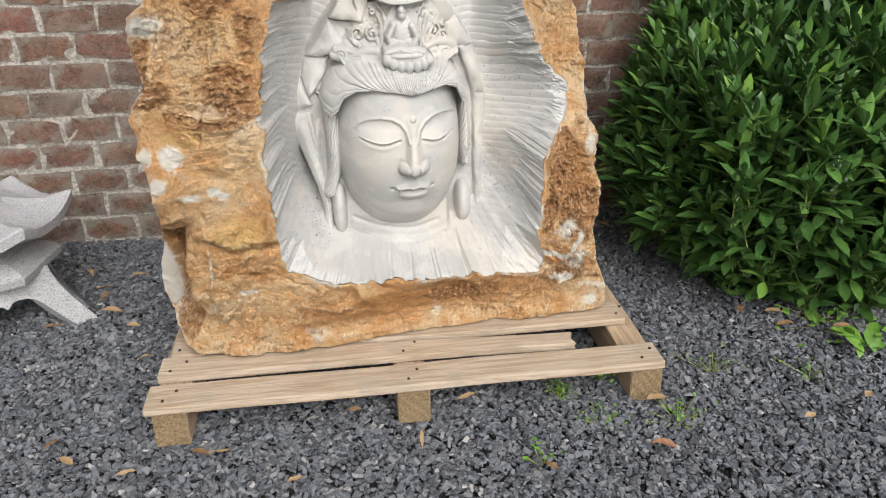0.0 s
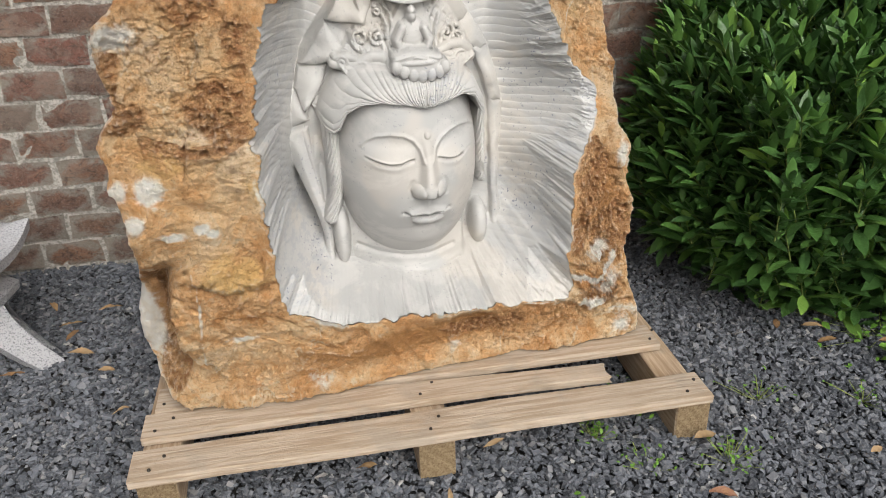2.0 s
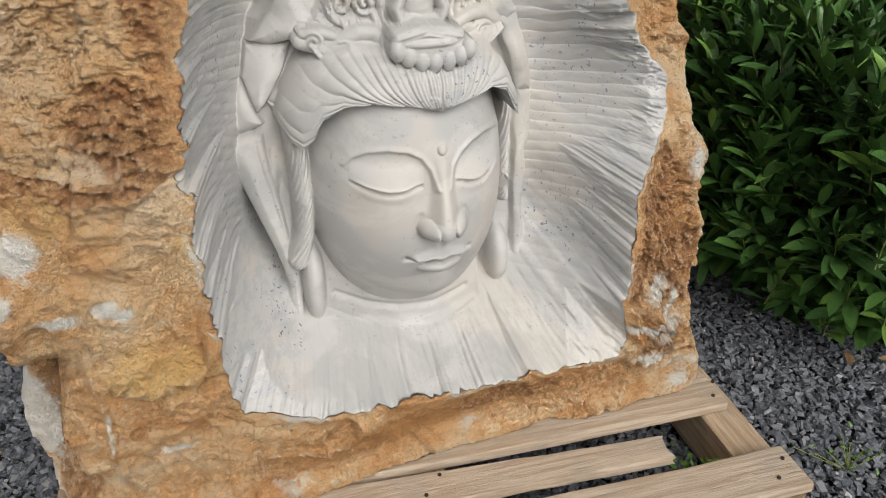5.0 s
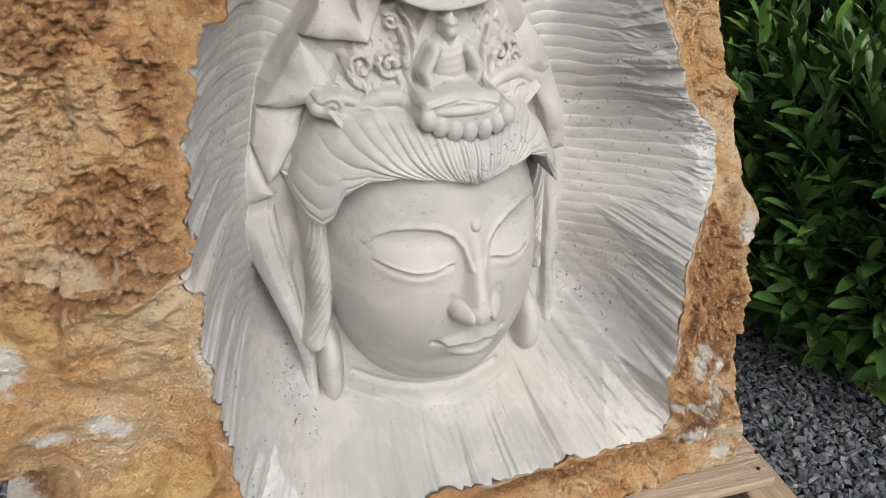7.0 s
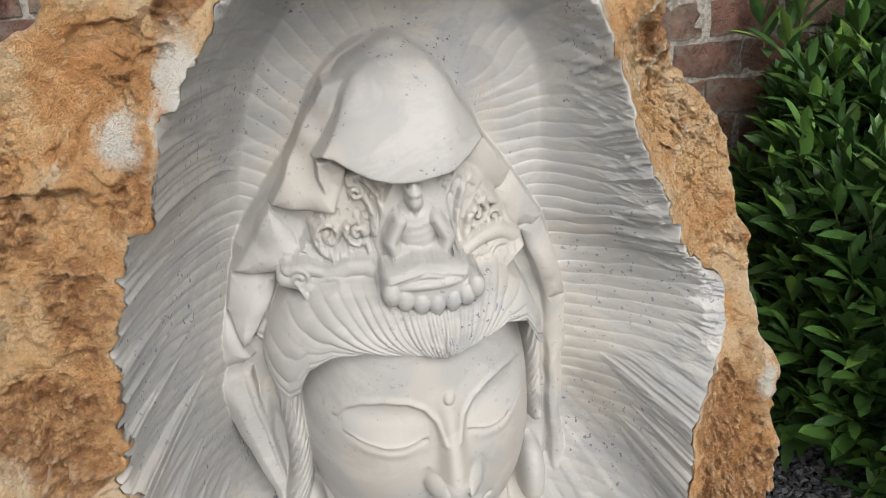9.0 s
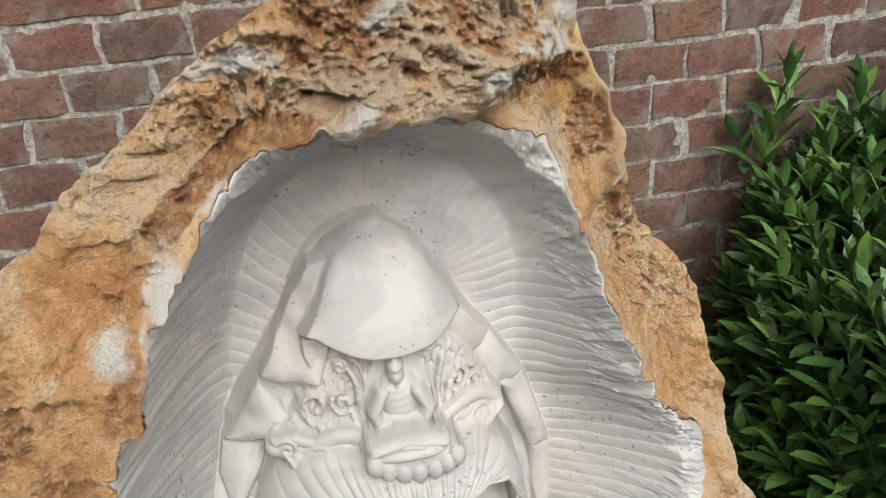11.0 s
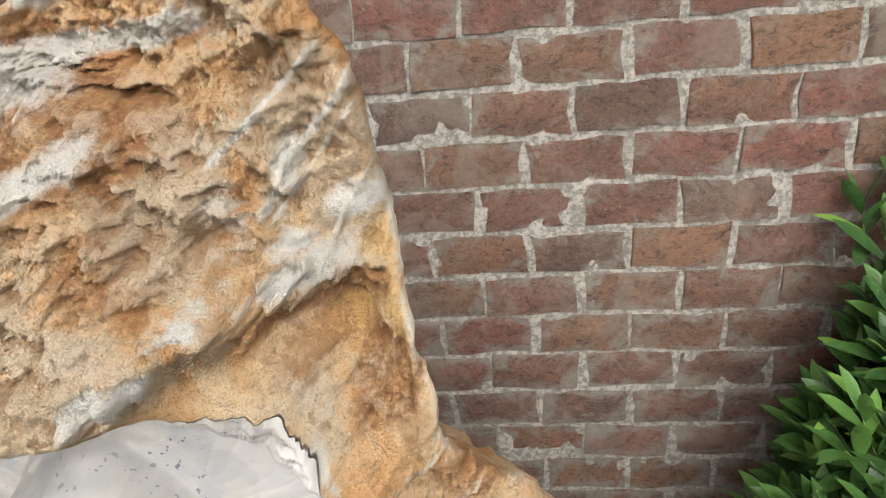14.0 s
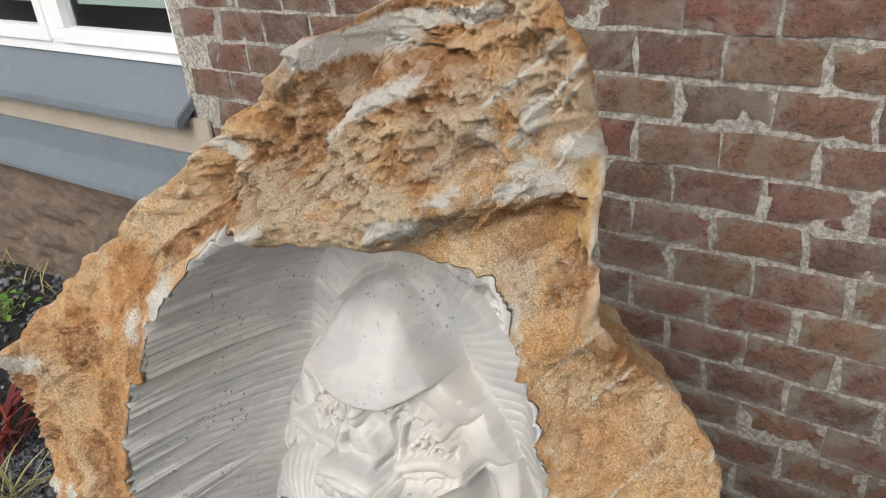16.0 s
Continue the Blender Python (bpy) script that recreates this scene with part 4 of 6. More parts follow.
        h += 0.0050 * np.exp(-(d / 0.0040) ** 2)
        zbrow = along(brow, x)
        h -= 0.0034 * np.exp(-((z - (zbrow * 0.72 + zlid * 0.28)) / 0.013) ** 2) * smooth(ew * 1.25, ew * 0.75, np.abs(x - ex))
        wide = np.clip(1 - ((x - ex) / ew) ** 2, 0, 1)
        up = np.clip((z - zlid) / 0.036, 0, 1)
        h += 0.0095 * wide ** 0.8 * np.where(z > zlid, (1 - up) ** 1.3 * smooth(-0.001, 0.003, z - zlid), 0)
        h += 0.0022 * wide ** 0.5 * np.exp(-((z - zlid - 0.003) / 0.0022) ** 2)
        h -= 0.0045 * wide ** 0.5 * np.exp(-((z - zlid + 0.0035) / 0.0032) ** 2)
        h += 0.0034 * wide ** 0.8 * np.exp(-((z - zlid + 0.012) / 0.0075) ** 2)
        h += 0.007 * bump2(x, z, 0.155 + sgn * 0.080, 0.605, 0.055, 0.065)
        # wings of the nose with a crease behind them
        wing = np.clip(1 - ((x - 0.161 - sgn * 0.0265) / 0.0145) ** 2 - ((z - 0.619) / 0.0165) ** 2, 0, 1)
        h += 0.021 * np.sqrt(wing)
        h -= 0.0035 * np.exp(-(near_line(x, z, [(0.161 + sgn * 0.036, 0.640), (0.161 + sgn * 0.044, 0.622), (0.161 + sgn * 0.040, 0.604)]) / 0.0045) ** 2)
    drop = np.clip((0.725 - z) / 0.105, 0, 1)
    width = 0.0125 + 0.0105 * drop ** 2
    h += (0.009 + 0.031 * drop ** 1.15) * np.exp(-(np.abs(x - 0.161) / width) ** 2.6) * smooth(0.598, 0.611, z) * smooth(0.755, 0.705, z)
    tip = np.clip(1 - ((x - 0.161) / 0.0205) ** 2 - ((z - 0.621) / 0.020) ** 2, 0, 1)
    h = np.maximum(h, 0.018 + 0.023 * np.sqrt(tip)) * (tip > 0) + h * (tip <= 0)
    seam = [(0.103, 0.563), (0.120, 0.558), (0.140, 0.557), (0.156, 0.553), (0.172, 0.556), (0.190, 0.557), (0.207, 0.563)]
    h += 0.010 * bump2(x, z, 0.156, 0.553, 0.062, 0.034)
    h += 0.0115 * np.exp(-(near_line(x, z, [(0.118, 0.562), (0.143, 0.567), (0.157, 0.563), (0.171, 0.567), (0.192, 0.562)]) / 0.0068) ** 2)
    h += 0.016 * np.clip(1 - ((x - 0.157) / 0.038) ** 2 - ((z - 0.543) / 0.0135) ** 2, 0, 1) ** 0.7
    h -= 0.010 * np.exp(-(near_line(x, z, seam) / 0.0026) ** 2) + 0.005 * bump2(x, z, 0.157, 0.523, 0.03, 0.008)
    h -= 0.004 * bump2(x, z, 0.101, 0.563, 0.006, 0.006) + 0.004 * bump2(x, z, 0.209, 0.563, 0.006, 0.006)
    h -= 0.004 * bump2(x, z, 0.158, 0.585, 0.006, 0.014)
    h += 0.011 * bump2(x, z, 0.156, 0.482, 0.045, 0.032) + 0.0065 * np.clip(1 - ((x - 0.162) ** 2 + (z - 0.741) ** 2) / 0.0078 ** 2, 0, 1) ** 0.5
    y = np.minimum(y, face - h)
    # hair combed from the middle along the brow and up under the crown
    zl, zt = along(HAIRLINE, x), along(HAIRTOP, x)
    band = smooth(-0.0015, 0.0025, z - zl) * smooth(0.006, -0.006, z - zt) * smooth(-0.092, -0.080, x) * smooth(0.320, 0.306, x)
    off = np.abs(x - 0.163)
    rise = np.clip((z - zl) / np.maximum(zt - zl, 0.02), 0.03, 1)
    lead = off * rise ** -0.24 + 0.004 * vnoise(flat3(x, z, 24), 52)
    strand = 25 * lead / (lead + 0.13)
    lock = np.abs(np.sin(np.pi * strand)) ** 0.65
    clump = np.abs(np.sin(np.pi * strand / 4.0 + 0.4)) ** 0.8
    mid = np.exp(-(off / 0.045) ** 2)
    skull = 2.064 - 0.166 * np.sqrt(np.clip(1 - np.abs((x - 0.127) / 0.212) ** 2.6 - np.abs((z - 0.655) / 0.272) ** 2.15, 0, 1))
    full = np.sin(np.pi * np.clip(rise * 0.72 + 0.14, 0, 1)) ** 0.8
    hair = skull - 0.0048 * lock - 0.0042 * clump - 0.015 * full * smooth(-0.092, -0.05, x) * smooth(0.328, 0.28, x) - 0.006 * mid * full + 0.016 * mid * smooth(0.55, 0.95, rise)
    y = y * (1 - band) + np.minimum(y, hair) * band
    for cx, hand in ((0.1525, -1), (0.1735, 1)):
        r = np.hypot(x - cx, z - 0.812)
        y = y - 0.007 * np.clip(1 - (r / 0.0105) ** 2, 0, 1) ** 0.5 + 0.0042 * (1 - bead(x, z, spiral(cx, 0.812, 0.0085, 1.0, hand, 1.6), 0.0026)) * smooth(0.0105, 0.0085, r)
    # the small seated figure on its lotus base before the crown
    slab_in = inside(x, z, [(0.100, 0.885), (0.097, 0.92), (0.108, 0.966), (0.130, 1.01), (0.176, 1.01), (0.192, 0.965), (0.198, 0.93), (0.198, 0.885)], 0.003)
    y = y * (1 - slab_in) + np.minimum(y, 2.004) * slab_in

    def limb(pts, r, at, deep_r):
        s = np.clip(1 - (near_line(x, z, pts) / r) ** 2, 0, 1)
        return np.where(s > 0, at - deep_r * np.sqrt(s), 9.0)

    y = np.minimum(y, egg(0.157, 1.950, 0.882, 0.056, 0.026, 0.026, 3.0))
    for cx, cz in ((.106, .882), (.122, .873), (.141, .866), (.160, .863), (.180, .864), (.197, .870), (.210, .879)):
        y = np.minimum(y, egg(cx, 1.932, cz + 0.002, 0.0115, 0.012, 0.0165))
    y = np.minimum(y, egg(0.153, 1.944, 0.892, 0.051, 0.024, 0.0085, 2.6))
    pleat = 0.0010 * np.cos((z + 0.25 * np.abs(x - 0.15)) * 900)
    y = np.minimum(y, egg(0.150, 2.000, 0.942, 0.027, 0.028, 0.036, 2.6) + 0.0004 * np.cos(np.hypot(x - 0.146, z - 0.985) * 620))
    y = np.minimum(y, limb([(0.128, 0.958), (0.115, 0.932), (0.120, 0.916), (0.146, 0.913)], 0.0100, 1.986, 0.022))
    y = np.minimum(y, limb([(0.173, 0.956), (0.186, 0.930), (0.180, 0.914), (0.156, 0.911)], 0.0100, 1.986, 0.022))
    y = np.minimum(y, limb([(0.108, 0.900), (0.140, 0.906), (0.170, 0.902)], 0.0125, 1.952, 0.027) + pleat)
    y = np.minimum(y, limb([(0.195, 0.898), (0.164, 0.904), (0.136, 0.901)], 0.0125, 1.954, 0.027) + pleat)
    y = np.minimum(y, egg(0.152, 1.955, 0.903, 0.047, 0.028, 0.0135, 2.4) + pleat)
    y = np.minimum(y, limb([(0.149, 0.974), (0.149, 0.962)], 0.0065, 1.994, 0.020))
    y = np.minimum(y, egg(0.149, 1.990, 0.981, 0.0115, 0.024, 0.0150))
    y = np.minimum(y, egg(0.149, 1.988, 0.992, 0.0110, 0.023, 0.0080))
    y = np.minimum(y, egg(0.149, 1.990, 1.000, 0.0062, 0.016, 0.0065))
    return y


def build_statue():
    n = 860
    lin = np.linspace(-1, 1, n + 1)
    s, t = np.meshgrid(lin, lin)
    s, t = s.ravel(), t.ravel()
    rho = np.maximum(np.abs(s), np.abs(t))
    flat = np.abs(s) >= np.abs(t)
    phi = np.where(flat, np.pi / 4 * t / np.where(s == 0, 1, s), np.pi / 2 - np.pi / 4 * s / np.where(t == 0, 1, t))
    phi = np.where(flat & (s < 0), phi + np.pi, phi)
    phi = np.where(~flat & (t < 0), phi + np.pi, phi)
    rho = rho ** 1.12
    deg = np.degrees(phi)
    ring = np.stack([np.cos(phi) * 9, np.sin(phi) * 9, phi * 0], 1)
    reach = around(RIM, deg) + 0.007 * fbm(ring, 0.55, 4, 60)
    x, z = HUB[0] + reach * rho * np.cos(phi), HUB[1] + reach * rho * np.sin(phi)
    p2 = flat3(x, z)
    raw = raw_front(x, z)
    lobe = ((np.mod(deg + 360, 360) > 207) & (np.mod(deg + 360, 360) < 229))
    to_rim = np.where(lobe, smooth(0.83, 0.90, rho), smooth(0.70, 1.0, rho))
    cut_r = around(CUT, deg) + 0.008 * fbm(ring, 0.45, 5, 61)
    deep = cut_r - reach * rho
    calm = sum(around(CUT, deg + a) * w for a, w in ((-16, .1), (-10, .2), (-4, .2), (4, .2), (10, .2), (16, .1)))
    bowl = np.clip(np.maximum(calm - np.hypot(x - HUB[0], z - HUB[1]), 0.4 * deep), 0, 1)
    # large steps of the natural face
    notch = np.interp(z, (0.20, 0.29, 0.385, 0.43, 0.495, 0.53, 0.56), (-0.450, -0.425, -0.400, -0.425, -0.475, -0.53, -0.60))
    step = 0.085 * smooth(notch + 0.006, notch - 0.055, x + 0.006 * vnoise(p2 * 25, 110))
    step += 0.09 * smooth(1.505, 1.535, z + 0.12 * (x - 0.15)) * smooth(0.34, 0.27, x)
    step -= 0.055 * np.exp(-((z - 1.325) / 0.035) ** 2) * smooth(0.03, 0.09, x) * smooth(0.34, 0.27, x)
    step += 0.045 * bump2(x, z, -0.01, 1.31, 0.045, 0.09)
    step -= 0.030 * np.exp(-(near_line(x, z, [(0.29, 1.335), (0.33, 1.352), (0.40, 1.362), (0.46, 1.315), (0.50, 1.27)]) / 0.018) ** 2)
    step += 0.030 * bump2(x, z, 0.40, 1.305, 0.07, 0.022)
    step += 0.045 * smooth(0.28, 0.16, z) * smooth(-0.2, -0.45, x) * smooth(-0.50, -0.40, x)
    step += 0.020 * np.exp(-(near_line(x, z, [(-0.44, 0.545), (-0.30, 0.47), (-0.19, 0.475)]) / 0.012) ** 2)
    top = smooth(1.27, 1.34, z)
    y0 = raw + step + (around(RIM_Y, deg) - raw) * to_rim
    p3 = np.stack([x, y0, z], 1)
    wrinkle = fbm(np.stack([x + 0.5 * z, z * 0.5 - x * 0.35, x * 0], 1), 0.13, 5, 71, True)
    cracks = fbm(np.stack([x * 1.25 + 0.45 * z + 0.03 * vnoise(p2 * 14, 96), z * 0.8 - x * 0.5, x * 0], 1), 0.085, 4, 76, True)
    crag = 0.016 * fbm(p2, 0.26, 3, 70) + 0.0050 * (wrinkle - 0.6) + 0.0035 * np.maximum(cracks - 0.55, -0.4)
    # cleaved planes and broken chips with sharp edges
    bent_x = x * 0.85 + 0.35 * z + 0.016 * vnoise(p2 * 17, 111) + 0.006 * vnoise(p2 * 55, 113)
    bent_z = z * 1.15 - 0.30 * x + 0.8 * (y0 - 1.9) + 0.016 * vnoise(p2 * 17, 112) + 0.006 * vnoise(p2 * 55, 114)
    rugged = 0.45 + 0.75 * smooth(-0.25, 0.35, fbm(p2, 0.22, 3, 126)) + 0.25 * top - 0.30 * bump2(x, z, -0.33, 0.65, 0.16, 0.14)
    crag += 0.0180 * facets(bent_x, bent_z, 0.130, 115) + rugged * (0.0080 * facets(bent_x, bent_z, 0.052, 116) + 0.0040 * facets(bent_x, bent_z, 0.021, 117, 0.6) + 0.0020 * facets(bent_x, bent_z, 0.009, 125, 0.6))
    # crumbling grit: over the top, in the sores and in scattered fields
    plane_r = smooth(0.36, 0.42, x - 0.25 * (z - 1.35)) * smooth(1.10, 1.18, z)
    grit = np.clip(top * 0.85 + smooth(0.05, 0.35, fbm(p2, 0.17, 3, 118)) * 0.75 + 0.30 * smooth(0.36, 0.46, x), 0, 1) * (1 - 0.75 * plane_r)
    lumps = np.abs(vnoise(p3 * 52, 119)) + 0.7 * np.abs(vnoise(p3 * 105, 120)) + 0.55 * np.abs(vnoise(p3 * 190, 121)) + 0.35 * np.abs(vnoise(p3 * 330, 122))
    crag += grit * 0.0150 * (lumps - 0.6) + (1 - grit) * (0.0032 * fbm(p2, 0.020, 3, 123) + 0.0012 * vnoise(p2 * 300, 124))
    # gritty rust where the pale skin of the stone has flaked away
    ragged = fbm(p2 + 0.012 * np.stack([vnoise(p2 * 30, 97), vnoise(p2 * 30, 98), x * 0], 1), 0.12, 5, 99)
    sore = np.zeros_like(x)
    for cx, cz, rx, rz, g in RUST_SPOTS:
        sore = np.maximum(sore, g * bump2(x, z, cx, cz, rx, rz))
    for pts, w, g in RUST_LINES:
        sore = np.maximum(sore, g * trace(x, z, pts, w))
    rust = smooth(-0.05, 0.09, sore - 0.52 + 0.34 * ragged)
    pebble = 0.0095 * fbm(p3, 0.018, 3, 100, True) + 0.0055 * vnoise(p3 * 150, 103)
    flake = fbm(p2 + 0.01 * np.stack([vnoise(p2 * 22, 104), vnoise(p2 * 22, 105), x * 0], 1), 0.15, 4, 106) * 3.2
    terrace = (np.floor(flake) + smooth(0.86, 1.0, flake - np.floor(flake)) - flake) * 0.0090
    crag += rust * (pebble - 0.011) + (1 - rust) * terrace * (0.55 + 0.45 * top)
    wx, wz = x + 0.004 * vnoise(p2 * 40, 108), z + 0.004 * vnoise(p2 * 40, 109)
    for pts, w, up in FOLDS:
        crag += up * trace(wx, wz, pts, w)
    crag += top * (1 - 0.6 * plane_r) * (0.020 * fbm(p3, 0.10, 4, 73, True) + 0.012 * fbm(p3, 0.034, 4, 77, True) - 0.022)
    strata = smooth(0.50, 0.42, z) * smooth(0.33, 0.2, z - 0.1 * x)
    crag += strata * 0.004 * fbm(np.stack([x * 0.35, z * 1.6 + 0.15 * x, x * 0], 1), 0.045, 3, 75, True)
    gain = smooth(-0.002, -0.045, deep)
    edge_y = around(RIM_Y, deg)
    raw_y = raw + step - crag * gain * (1 - 0.3 * to_rim)
    raw_y = raw_y + (edge_y - raw) * to_rim - step * to_rim * np.where(z > 1.49, 0.9, np.where(z < 0.58, 1.0, 0.3))
    raw_y = raw_y - 0.003 * np.exp(-((deep + 0.010) / 0.014) ** 2) * (1 - to_rim)
    roll = np.clip((rho - 0.965) / 0.035, 0, 1)
    raw_y = raw_y + 0.016 * (1 - np.sqrt(np.clip(1 - roll ** 2, 0, 1))) - 0.010 * smooth(0.90, 0.96, rho)
    carve = carving(x, z, raw + np.maximum(step, 0) * (z > 0.9), np.minimum(bowl, np.clip(deep, 0, 1) * 1.3), np.clip(deep, 0, 1))
    blend = smooth(-0.007, 0.007, deep)
    y = raw_y * (1 - blend) + carve * blend
    front = np.stack([x, y, z], 1)
    idx = np.arange((n + 1) ** 2).reshape(n + 1, n + 1)
    i = idx[:-1, :-1].ravel()
    faces = [np.stack([i, i + 1, i + n + 2, i + n + 1], 1)]
    # the sides and the back
    loop = np.concatenate([idx[0, :-1], idx[:-1, -1], idx[-1, :0:-1], idx[:0:-1, 0]])
    rim = front[loop]
    m = len(loop)
    rows, last, at = [], loop, len(front)
    steps = 34
    ang = np.arctan2(rim[:, 2] - HUB[1], rim[:, 0] - HUB[0])
    r0 = np.hypot(rim[:, 0] - HUB[0], rim[:, 2] - HUB[1])
    taper = around(((-180, .30), (-120, .12), (-60, .12), (-20, .35), (20, .55), (50, .62), (75, .55), (100, .42), (140, .38)), np.degrees(ang))
    for k in range(1, steps + 1):
        q = k / steps
        if q <= 0.75:
            w = q / 0.75
            back = rim[:, 1] + (2.48 + 0.05 * np.sin(3 * ang) - rim[:, 1]) * w
            shrink = 1 - taper * w ** 1.1
        else:
            w = (q - 0.75) / 0.25
            back = 2.48 + 0.05 * np.sin(3 * ang) + 0.04 * w
            shrink = (1 - taper) * (1 - 0.98 * w)
        px, pz = HUB[0] + r0 * shrink * np.cos(ang), HUB[1] + r0 * shrink * np.sin(ang)
        low = np.sin(ang) < -0.55
        pz = np.where(low, np.maximum(np.minimum(pz, rim[:, 2] + 0.10 * q), 0.138), pz)
        p3 = np.stack([px, back, pz], 1)
        out = (0.022 * fbm(p3, 0.14, 4, 80, True) - 0.040) * min(1, q * 5)
        p3[:, 0] += out * np.cos(ang)
        p3[:, 2] += np.where(low, 0.012 * np.abs(out), out * np.sin(ang))
        rows.append(p3)
        now = at + np.arange(m)
        faces.append(np.stack([last, np.roll(last, -1), np.roll(now, -1), now], 1)[:, ::-1])
        last, at = now, at + m
    verts = np.concatenate([front] + rows)
    verts[:, 2] = np.maximum(verts[:, 2], 0.131)
    me = mesh_from("statue", verts, np.concatenate(faces), True)
    total = len(verts)

    def paint(name, values):
        full = np.zeros(total, np.float32)
        full[:len(values)] = values
        me.attributes.new(name, "FLOAT", "POINT").data.foreach_set("value", full)

    def patches(rows):
        v = np.zeros_like(x)
        for cx, cz, rx, rz, g in rows:
            v = np.maximum(v, g * bump2(x, z, cx, cz, rx, rz))
        return v

    paint("carved", smooth(-0.010, 0.010, deep))
    blobs = patches(((-0.409, 0.71, 0.034, 0.036, 1.2), (-0.445, 0.648, 0.026, 0.022, 1.2), (-0.379, 0.616, 0.034, 0.014, 1.1), (-0.317, 0.634, 0.016, 0.011, 1.2), (-0.298, 0.623, 0.013, 0.010, 1.2), (-0.461, 0.718, 0.028, 0.034, 0.9), (-0.513, 0.34, 0.034, 0.085, 1.8), (-0.50, 0.29, 0.03, 0.05, 1.4), (-0.279, 0.337, 0.045, 0.010, 0.8), (-0.14, 0.20, 0.02, 0.03, 0.8), (0.589, 0.384, 0.010, 0.015, 1.2), (0.565, 0.268, 0.04, 0.020, 1.2), (0.667, 0.17, 0.03, 0.03, 0.9), (0.645, 0.635, 0.018, 0.045, 1.0), (0.44, 1.393, 0.022, 0.015, 1.2), (0.397, 1.377, 0.02, 0.010, 0.9), (0.343, 1.364, 0.018, 0.010, 0.9), (0.40, 1.435, 0.012, 0.025, 0.9), (-0.138, 1.13, 0.03, 0.035, 0.9), (0.03, 1.39, 0.05, 0.018, 1.0), (-0.42, 1.01, 0.045, 0.028, 1.0), (0.59, 0.40, 0.05, 0.020, 0.8),
                     (0.60, 0.31, 0.07, 0.035, 0.8), (0.665, 0.62, 0.022, 0.05, 0.8), (-0.075, 1.18, 0.03, 0.06, 1.1), (-0.05, 1.12, 0.02, 0.05, 0.8), (0.40, 1.355, 0.04, 0.02, 1.0), (0.30, 1.338, 0.03, 0.015, 0.9), (0.17, 1.505, 0.09, 0.018, 1.1),
                     (-0.02, 1.385, 0.05, 0.02, 0.9), (0.36, 1.40, 0.02, 0.05, 0.7), (0.66, 0.2, 0.05, 0.06, 0.6), (-0.12, 0.18, 0.03, 0.04, 0.6), (0.21, 0.2, 0.03, 0.05, 0.5)))
    rim_pale = 0.50 * smooth(0.975, 0.998, rho) + 0.62 * np.exp(-((deep + 0.006) / 0.008) ** 2) * (0.6 + 0.6 * vnoise(p2 * 12, 91))
    for pts, w, g in PALE_LINES:
        blobs = np.maximum(blobs, g * trace(x, z, pts, w))
    paint("pale", np.maximum(blobs, rim_pale))
    paint("ochre", patches(((-0.27, 0.52, 0.09, 0.06, 1.0), (-0.20, 0.70, 0.04, 0.04, 0.7), (-0.38, 0.76, 0.08, 0.05, 0.7), (0.44, 1.32, 0.05, 0.08, 0.8), (0.55, 0.95, 0.05, 0.08, 0.5), (0.05, 1.40, 0.10, 0.06, 0.45), (0.30, 1.315, 0.1, 0.02, 0.6), (-0.35, 1.15, 0.08, 0.05, 0.5))))
    paint("amber", patches(((-0.30, 0.66, 0.20, 0.22, 0.62), (-0.32, 0.95, 0.18, 0.2, 0.55), (-0.25, 0.30, 0.25, 0.12, 0.45), (0.55, 0.8, 0.12, 0.4, 0.5), (0.2, 0.25, 0.5, 0.1, 0.5), (-0.1, 1.25, 0.12, 0.1, 0.5))))
    paint("rust", rust * smooth(0.0, -0.012, deep))
    def mean_round(v, k):
        """Mean over a window of 2k + 1 grid steps."""
        g = np.pad(v.reshape(n + 1, n + 1), k + 1, mode="edge").cumsum(0).cumsum(1)
        w = 2 * k + 1
        return ((g[w:, w:] - g[:-w, w:] - g[w:, :-w] + g[:-w, :-w]) / (w * w))[:n + 1, :n + 1].ravel()

    # local relief gives the masks for painted crevice shade and ridge lightening
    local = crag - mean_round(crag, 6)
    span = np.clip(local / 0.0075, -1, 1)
    paint("clay_shade", np.clip(-span * 1.1, 0, 1) * smooth(0.0, -0.02, deep))
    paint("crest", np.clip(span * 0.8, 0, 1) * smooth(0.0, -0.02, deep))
    paint("brown", patches(((0.16, 0.25, 0.38, 0.065, 0.95), (0.60, 0.55, 0.06, 0.14, 0.95), (0.60, 0.34, 0.05, 0.06, 0.6), (-0.22, 0.86, 0.08, 0.08, 0.6), (0.0, 1.30, 0.05, 0.08, 0.8), (0.20, 1.44, 0.07, 0.05, 0.7), (-0.12, 1.08, 0.04, 0.10, 0.7),
                            (0.42, 1.29, 0.06, 0.03, 0.9), (-0.47, 0.38, 0.03, 0.14, 0.8), (0.30, 1.56, 0.08, 0.06, 0.6), (-0.40, 0.90, 0.05, 0.05, 0.6))))
    paint("grey_crust", patches(((0.14, 1.345, 0.14, 0.05, 0.85), (0.33, 1.42, 0.06, 0.07, 0.95), (0.42, 1.46, 0.07, 0.11, 1.0), (0.25, 1.33, 0.16, 0.04, 0.9), (0.20, 1.42, 0.05, 0.04, 0.8), (0.22, 1.38, 0.10, 0.05, 0.75), (0.43, 1.22, 0.06, 0.06, 0.6), (0.50, 1.08, 0.06, 0.08, 0.55), (0.12, 1.47, 0.08, 0.05, 0.6), (0.36, 1.55, 0.06, 0.05, 0.8), (-0.30, 0.49, 0.12, 0.03, 0.55), (-0.25, 0.60, 0.10, 0.02, 0.5), (0.05, 0.30, 0.2, 0.02, 0.4))))
